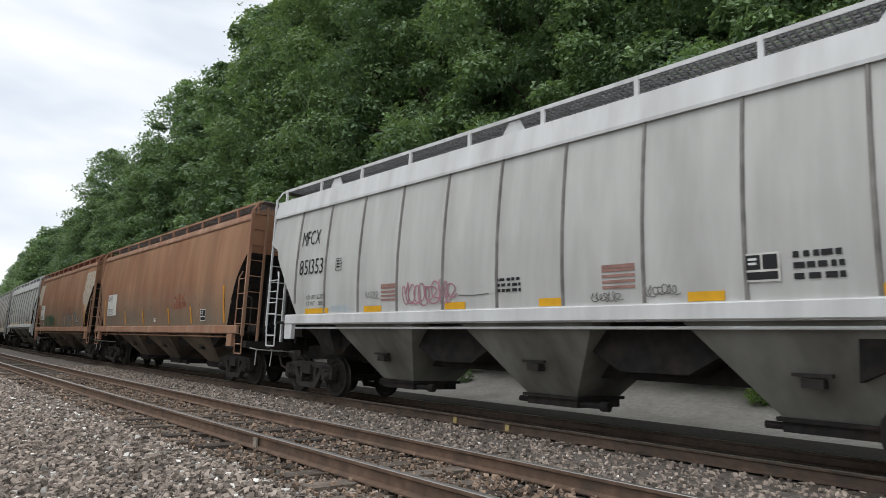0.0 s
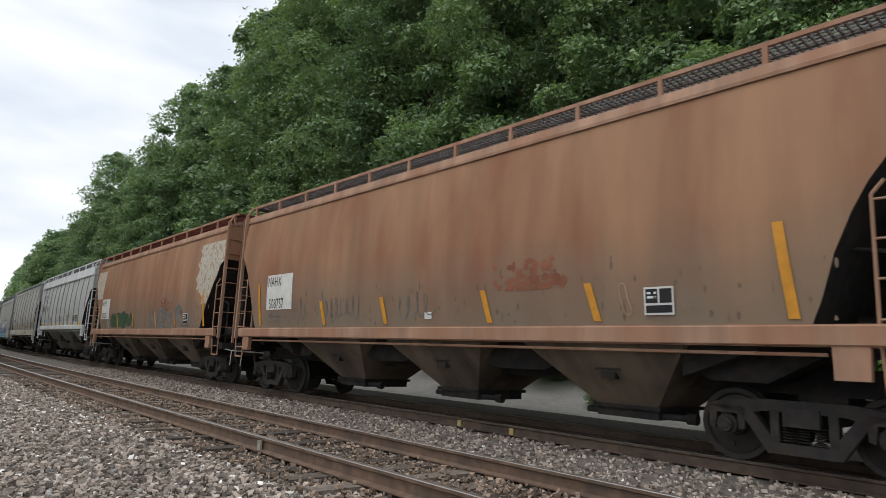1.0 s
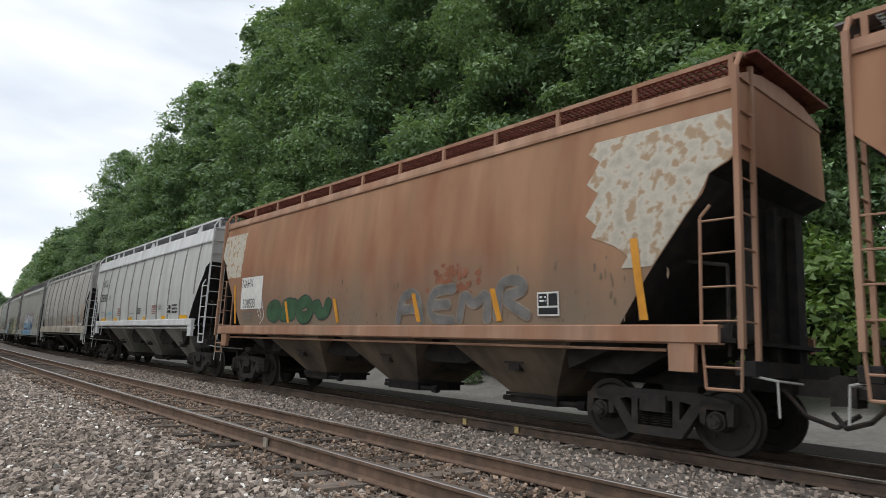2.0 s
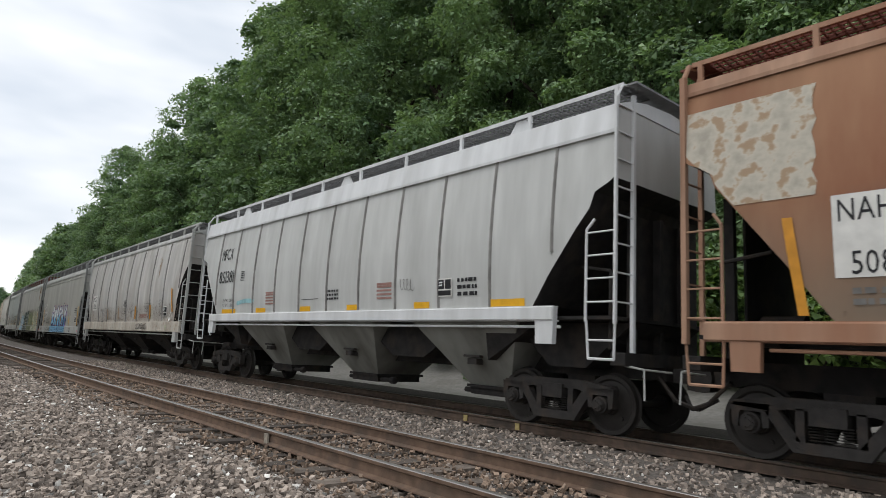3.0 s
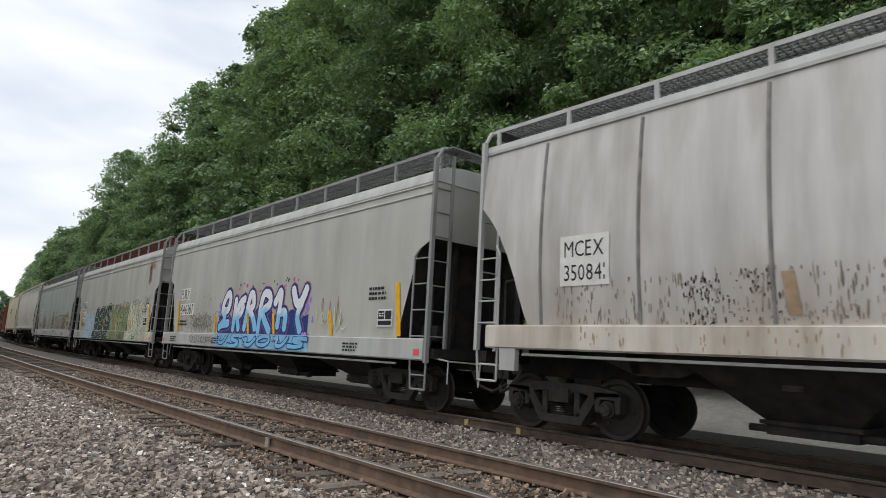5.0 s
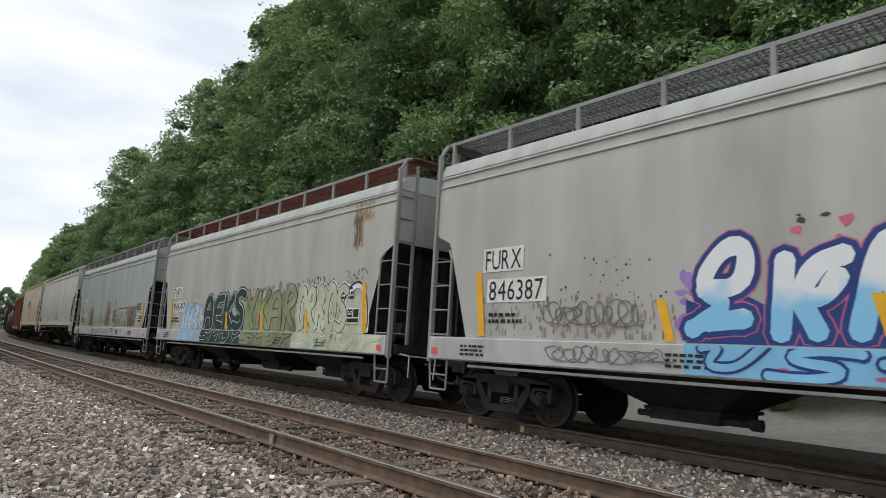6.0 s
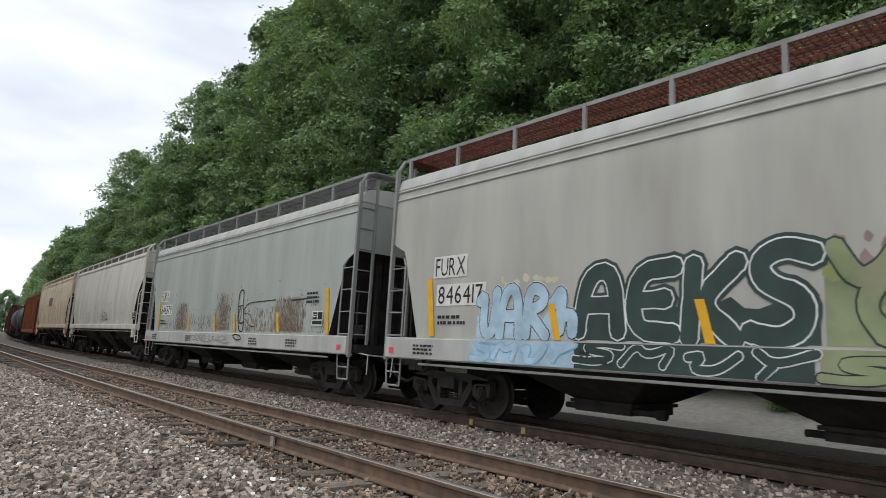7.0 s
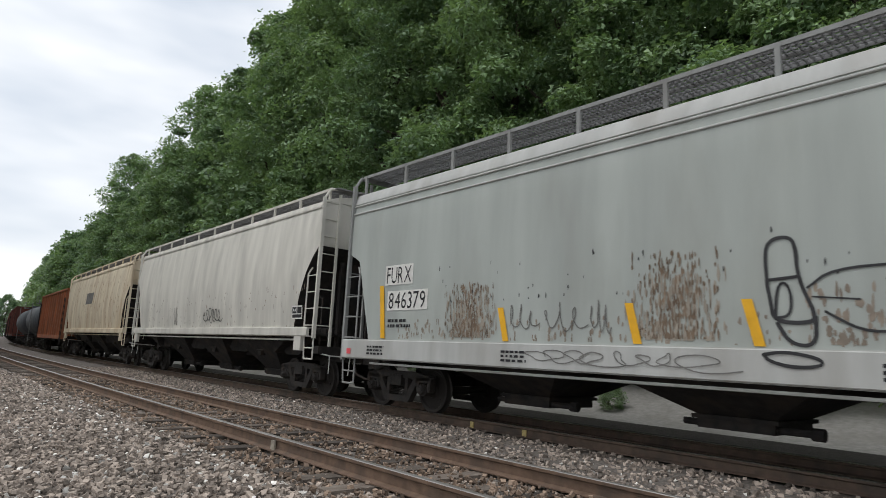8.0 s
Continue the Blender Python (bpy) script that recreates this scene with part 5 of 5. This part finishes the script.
spatter(spec, car, -6.5, -2.9, 1.36, 2.0, 160, 0.06, G_MATS["grime"], 66, "grime_stain", 3.0, 0.004)

car, spec = dress_slab(6, "846417", (-3.6, -1.22, 1.3, 3.86))
painted("graffiti_base", ragged(-5.25, -3.15, 1.36, 1.75, 0.14, 76), spec, 0.0045, G_MATS["pale_blue"], car)
piece(spec, car, ("hook", "peak", "flag", "post"), -5.25, -3.1, 1.42, 2.12, 0.20, G_MATS["pale_blue"], G_MATS["char"], 0.035, G_MATS["white"], 7, 0.1, 0.02)
spatter(spec, car, -5.0, -3.2, 2.0, 2.35, 18, 0.2, G_MATS["cream"], 77, "yellow_cloud", 0.8, 0.004, 1.0)
painted("graffiti_base", ragged(-3.1, 0.15, 1.36, 1.85, 0.14, 78), spec, 0.0045, G_MATS["forest"], car)
piece(spec, car, ("peak", "comb", "fork", "snake"), -3.1, 0.15, 1.42, 2.36, 0.25, G_MATS["forest"], G_MATS["white"], 0.045, G_MATS["forest"], 8, 0.1, 0.10)
painted("graffiti_base", ragged(0.2, 3.4, 1.36, 2.25, 0.22, 79), spec, 0.0045, G_MATS["olive"], car)
spatter(spec, car, 0.1, 3.4, 2.1, 2.5, 46, 0.24, G_MATS["mauve"], 96, "mauve_cloud", 1.3, 0.0042, 1.0)
spatter(spec, car, 0.3, 3.3, 1.5, 2.3, 30, 0.3, G_MATS["moss"], 97, "moss_cloud", 1.4, 0.0052, 1.0)
piece(spec, car, ("wye", "fork", "peak", "flag"), 0.15, 3.4, 1.42, 2.38, 0.21, G_MATS["olive"], G_MATS["forest"], 0.05, None, 9, 0.1)
painted("graffiti_base", ragged(3.4, 6.5, 1.36, 2.2, 0.12, 98), spec, 0.0045, G_MATS["cream"], car)
piece(spec, car, ("ring", "flag", "arch", "ring", "snake"), 3.4, 5.75, 1.42, 2.34, 0.20, G_MATS["cream"], G_MATS["char"], 0.05, G_MATS["white"], 10, 0.1, 0.06)
dome = [(5.62, 1.42), (5.55, 1.75), (5.68, 2.12), (5.95, 2.34), (6.28, 2.36), (6.5, 2.1), (6.62, 1.75), (6.62, 1.42)]
painted("graffiti_outline", ribbon(G(), dome, 0.12), spec, 0.010, G_MATS["white"], car)
painted("graffiti_outline", ribbon(G(), [(x, z + 0.07) for x, z in dome], 0.05), spec, 0.0125, G_MATS["char"], car)
spatter(spec, car, 3.5, 5.6, 1.45, 2.1, 14, 0.18, G_MATS["rust_light"], 99, "brown_cloud", 1.6, 0.0052, 1.0)
spatter(spec, car, 4.6, 6.4, 1.5, 2.2, 10, 0.2, G_MATS["pale_blue"], 100, "blue_cloud", 1.0, 0.0054, 1.0)
for a, b, c, d in ((-5.3, -3.1, "pale_blue", "sky"), (-3.1, 0.1, "forest", "white"), (0.15, 3.3, "olive", "char"), (3.4, 7.2, "cream", "white")):
    painted("graffiti_base", patch(G(), a, b, 0.97, 1.32), spec, 0.006, G_MATS[c], car)
    piece(spec, car, ("snake", "twin", "hook", "split"), a, b, 1.0, 1.28, 0.10, G_MATS[c], G_MATS[d], 0.035, None, int(a * 10) + 99, 0.3)
spatter(spec, car, 3.4, 5.6, 2.3, 2.6, 60, 0.05, G_MATS["char"], 70, "soot_spatter", 2.5, 0.009, 1.2)
spatter(spec, car, 3.8, 6.0, 1.0, 1.9, 26, 0.09, G_MATS["teal"], 71, "teal_spatter", 2.5, 0.018, 1.0)
spatter(spec, car, 5.6, 6.5, 2.4, 2.7, 40, 0.05, G_MATS["faint"], 72, "soot_spatter", 2.0, 0.009, 1.2)
spatter(spec, car, 5.75, 6.15, 3.2, 4.05, 40, 0.06, G_MATS["rust"], 73, "rust_streak", 8.0, 0.008, 0.7)
spatter(spec, car, 5.78, 6.2, 3.1, 4.0, 60, 0.05, G_MATS["rust_light"], 78, "rust_streak", 9.0, 0.005, 0.7)
spatter(spec, car, 5.7, 6.6, 3.75, 4.1, 60, 0.09, G_MATS["rust_light"], 74, "rust_streak", 3.0, 0.006, 0.8)

car, spec = dress_slab(7, "846379")
spatter(spec, car, -4.5, -3.3, 1.40, 2.3, 330, 0.032, G_MATS["rust"], 80, "rust_stain", 5.0, 0.008)
spatter(spec, car, -0.6, 0.6, 1.42, 2.5, 360, 0.032, G_MATS["rust"], 81, "rust_stain", 5.0, 0.008)
spatter(spec, car, 3.6, 5.3, 1.40, 2.25, 560, 0.03, G_MATS["rust"], 82, "rust_stain", 5.0, 0.008)
for a, b in ((-4.6, -3.2), (-0.7, 0.7), (3.5, 5.4)):
    spatter(spec, car, a, b, 1.40, 2.2, 220, 0.05, G_MATS["smear"], int(a * 10) + 150, "rust_smear", 5.0, 0.006)
spatter(spec, car, 1.6, 5.4, 1.38, 2.0, 260, 0.07, G_MATS["grime"], 83, "grime_stain", 3.0, 0.004)
spatter(spec, car, -4.8, 6.5, 2.0, 2.7, 70, 0.035, G_MATS["char"], 84, "soot_spatter", 3.0, 0.009, 1.6)
spatter(spec, car, -6.0, 6.5, 1.36, 1.7, 260, 0.06, G_MATS["grime"], 85, "grime_stain", 2.5, 0.004)
g = ribbon(G(), [(1.19, 2.02), (1.17, 2.42), (1.25, 2.54), (1.43, 2.55), (1.51, 2.46), (1.52, 2.08), (1.69, 1.70), (1.65, 1.60), (1.25, 1.62), (1.22, 1.85)], 0.045, True)
ribbon(g, [(1.21, 2.08), (1.50, 2.10)], 0.04)
ribbon(g, [(1.27, 1.66), (1.29, 2.0), (1.39, 2.06), (1.45, 1.9), (1.43, 1.68)], 0.035, True)
ribbon(g, [(1.29, 1.60), (1.42, 1.38), (1.68, 1.36), (1.69, 1.66)], 0.045)
painted("spray_tag", g, spec, 0.012, G_MATS["char"], car, "black sprayed outline drawing")
g = ribbon(G(), [(1.15, 1.26), (1.37, 1.30), (1.73, 1.24), (1.77, 1.16), (1.47, 1.13), (1.21, 1.19)], 0.04, True)
painted("spray_tag", g, spec, 0.012, G_MATS["char"], car)
g = ribbon(G(), [(1.62, 1.98), (1.87, 2.16), (2.57, 2.18), (3.67, 2.2)], 0.03)
ribbon(g, [(1.67, 1.88), (2.12, 1.84)], 0.02)
ribbon(g, [(1.79, 1.72), (2.12, 1.52), (2.47, 1.52)], 0.03)
ribbon(g, [(4.67, 2.16), (5.87, 2.2)], 0.04)
painted("spray_tag", g, spec, 0.012, G_MATS["char"], car)
for j, (a, b) in enumerate(((-2.9, -2.3), (-2.2, -1.4), (-1.3, -0.95))):
    scribble(spec, car, a, b, 1.44, 1.95, G_MATS["faint"], 86 + j, 0.02, 3)
scribble(spec, car, -2.4, 0.6, 1.02, 1.26, G_MATS["faint"], 90, 0.018, 8)

# cream and tan cars further back
car, spec = CARS[8]
scribble(spec, car, -0.3, 1.2, 1.68, 2.2, G_MATS["char"], 91, 0.03, 6)
scribble(spec, car, -3.3, -2.9, 1.6, 2.4, G_MATS["faint"], 92, 0.03, 2)
panel(spec, car, 5.86, 6.4, 1.78, 2.1)
spatter(spec, car, -6.5, 6.5, 1.6, 2.6, 160, 0.04, G_MATS["grime"], 93, "grime_stain", 4.0, 0.004)
car, spec = CARS[9]
spatter(spec, car, -6.5, 6.5, 1.6, 4.0, 160, 0.08, G_MATS["rust_light"], 94, "rust_streak", 6.0, 0.005, 0.8)
painted("faded_patch", patch(G(), -2.6, -0.8, 2.9, 3.5), spec, 0.008, G_MATS["faint"], car)

M["tag"] = material("worn_yellow_tag", (0.42, 0.33, 0.14), rough=0.7, vary=0.3, scale=20)
M["tag_pale"] = material("worn_pale_tag", (0.30, 0.27, 0.22), rough=0.7, vary=0.3, scale=20)
# small painted tags on the rails
for s, off, mat in ((-9.05, -0.79, "tag"), (-7.72, -0.79, "tag"), (-7.45, -SPACING - 0.79, "tag_pale")):
    p, a = track_at(s, off, -0.10 + (TRAIN_Z if off > -1 else 0.0))
    ob = part("rail_tag", G().box(-0.045, 0.045, -0.012, 0.012, -0.055, 0.055), M[mat], train_track if off > -1 else near_track, "small painted tag on the rail")
    ob.matrix_basis = Matrix.Translation(p) @ Matrix.Rotation(a, 4, "Z")

# ---- tall bodies: heights of all but the running gear are raised in one go ----
def raise_bodies(k):
    keep, done = ("truck", "wheelset", "spring", "bearing_cap"), set()
    for car, _ in CARS:
        for ob in car.children_recursive:
            me = ob.data
            if me.name.split(".")[0] in keep or me.name in done:
                continue
            done.add(me.name)
            co = np.empty(len(me.vertices) * 3, dtype=np.float32)
            me.vertices.foreach_get("co", co)
            co[2::3] = co[2::3] * k
            me.vertices.foreach_set("co", co)
            me.update()


raise_bodies(1.075)


# ---- ties and ballast stones ----
TIE_ME = [G().box(-0.115, 0.115, -1.3, 1.3, -0.17, 0.0, 0.0).mesh("tie", M["tie"]) for _ in range(1)]


def lay_ties(thing, centre, z0):
    trnd = random.Random(int(centre * 10) + 77)
    s = 9.0
    while s > -118:
        p, a = track_at(s, centre + trnd.uniform(-0.1, 0.1), z0 - 0.172 - trnd.uniform(0, 0.035))
        ob = part("tie", TIE_ME[0], None, thing)
        ob.matrix_basis = Matrix.Translation(p) @ Matrix.Rotation(a + trnd.uniform(-0.02, 0.02), 4, "Z")
        s -= 0.53 * trnd.uniform(0.93, 1.07)


lay_ties(near_track, -SPACING, 0.0)
lay_ties(train_track, 0.0, TRAIN_Z)


def stones(name, count, seed, s_range, o_range, size, near_bias, mat="stone", lift=0.0):
    rs = np.random.RandomState(seed)
    base = np.array([(x, y, z) for x in (-0.62, 0.62) for y in (-0.62, 0.62) for z in (-0.62, 0.62)])
    tri = np.array([(0, 1, 3), (0, 3, 2), (4, 6, 7), (4, 7, 5), (0, 4, 5), (0, 5, 1), (2, 3, 7), (2, 7, 6), (0, 2, 6), (0, 6, 4), (1, 5, 7), (1, 7, 3)])
    u = rs.uniform(0, 1, count) ** near_bias
    s = s_range[1] + (s_range[0] - s_range[1]) * u
    o = rs.uniform(o_range[0], o_range[1], count)
    sz = size * rs.uniform(0.55, 1.35, count)
    shape = base[None] * rs.uniform(0.55, 1.3, (count, 8, 1)) * rs.uniform(0.6, 1.2, (count, 1, 3)) * sz[:, None, None]
    ang = rs.uniform(0, 6.28, (count, 3))
    ca, sa = np.cos(ang), np.sin(ang)
    x, y, z = shape[..., 0], shape[..., 1], shape[..., 2]
    y, z = y * ca[:, :1] - z * sa[:, :1], y * sa[:, :1] + z * ca[:, :1]
    x, y = x * ca[:, 1:2] - y * sa[:, 1:2], x * sa[:, 1:2] + y * ca[:, 1:2]
    pos = np.array([tuple(track_at(a, b, ground_height(b))[0]) for a, b in zip(s, o)])
    v = np.stack([x, y, z], -1) + pos[:, None] + np.array([0, 0, 0.25]) * sz[:, None, None] + np.array([0, 0, 1.0]) * rs.uniform(0, 1, count)[:, None, None] * lift
    f = tri[None] + (np.arange(count) * 8)[:, None, None]
    me = bpy.data.meshes.new(name)
    me.from_pydata(v.reshape(-1, 3).tolist(), [], f.reshape(-1, 3).tolist())
    me.materials.append(M[mat])
    return tagged(new(name, me), "loose grey crushed stones of the track ballast", "ballast", kind="stuff")


stones("ballast_stones", 30000, 3, (-28, 1.0), (-8.8, -6.35), 0.036, 1.6)
stones("ballast_stones", 8000, 9, (-16, 8.0), (-12.5, -8.2), 0.04, 1.0)
stones("ballast_stones", 3000, 10, (0.8, 8.0), (-8.3, -5.8), 0.04, 1.0)
stones("ballast_stones", 11000, 4, (-34, 3.0), (-3.95, -0.85), 0.034, 1.3)
stones("ballast_stones", 10000, 5, (-26, 3.0), (-6.35, -4.0), 0.026, 1.3)
stones("ballast_stones", 4500, 12, (-26, 2.0), (-6.5, -5.75), 0.032, 1.4)
stones("pale_ballast_stones", 2200, 6, (-26, 1.0), (-8.6, -6.2), 0.034, 1.6, "pale_stone")
stones("pale_ballast_stones", 700, 16, (-26, 1.0), (-6.3, -1.0), 0.026, 1.4, "pale_stone")
stones("crib_stones", 9000, 17, (-24, 1.0), (-6.25, -3.5), 0.030, 1.4, "crib_stone", 0.045)


# ---- what moves ----
SPEED, GAIN = 15.65, 0.0


def motions():
    for car, spec in CARS:
        reach = spec["length"] / 2 - 1.45
        rows = []
        for i in range(33):
            t = i * 0.25
            s = spec["mid"] + SPEED * (t - 4) + GAIN * (t - 4) ** 2 / 2
            a, b = track_at(s - reach, 0.0, TRAIN_Z)[0], track_at(s + reach, 0.0, TRAIN_Z)[0]
            rows.append((t, Matrix.Translation((a + b) / 2) @ Matrix.Rotation(math.atan2(b.y - a.y, b.x - a.x), 4, "Z")))
        walk(car, rows)
    near = [ob for ob, _ in CARS[:9]]
    for car, x, wheels, dx in WHEELSETS:
        if car not in near:
            continue
        rows = []
        for i in range(241):
            t = i / 30
            run = SPEED * (t - 4) + GAIN * (t - 4) ** 2 / 2 + x
            rows.append((t, Matrix.Translation((dx, 0, 0.457)) @ Matrix.Rotation(run / 0.457, 4, "Y")))
        walk(wheels, rows)


motions()
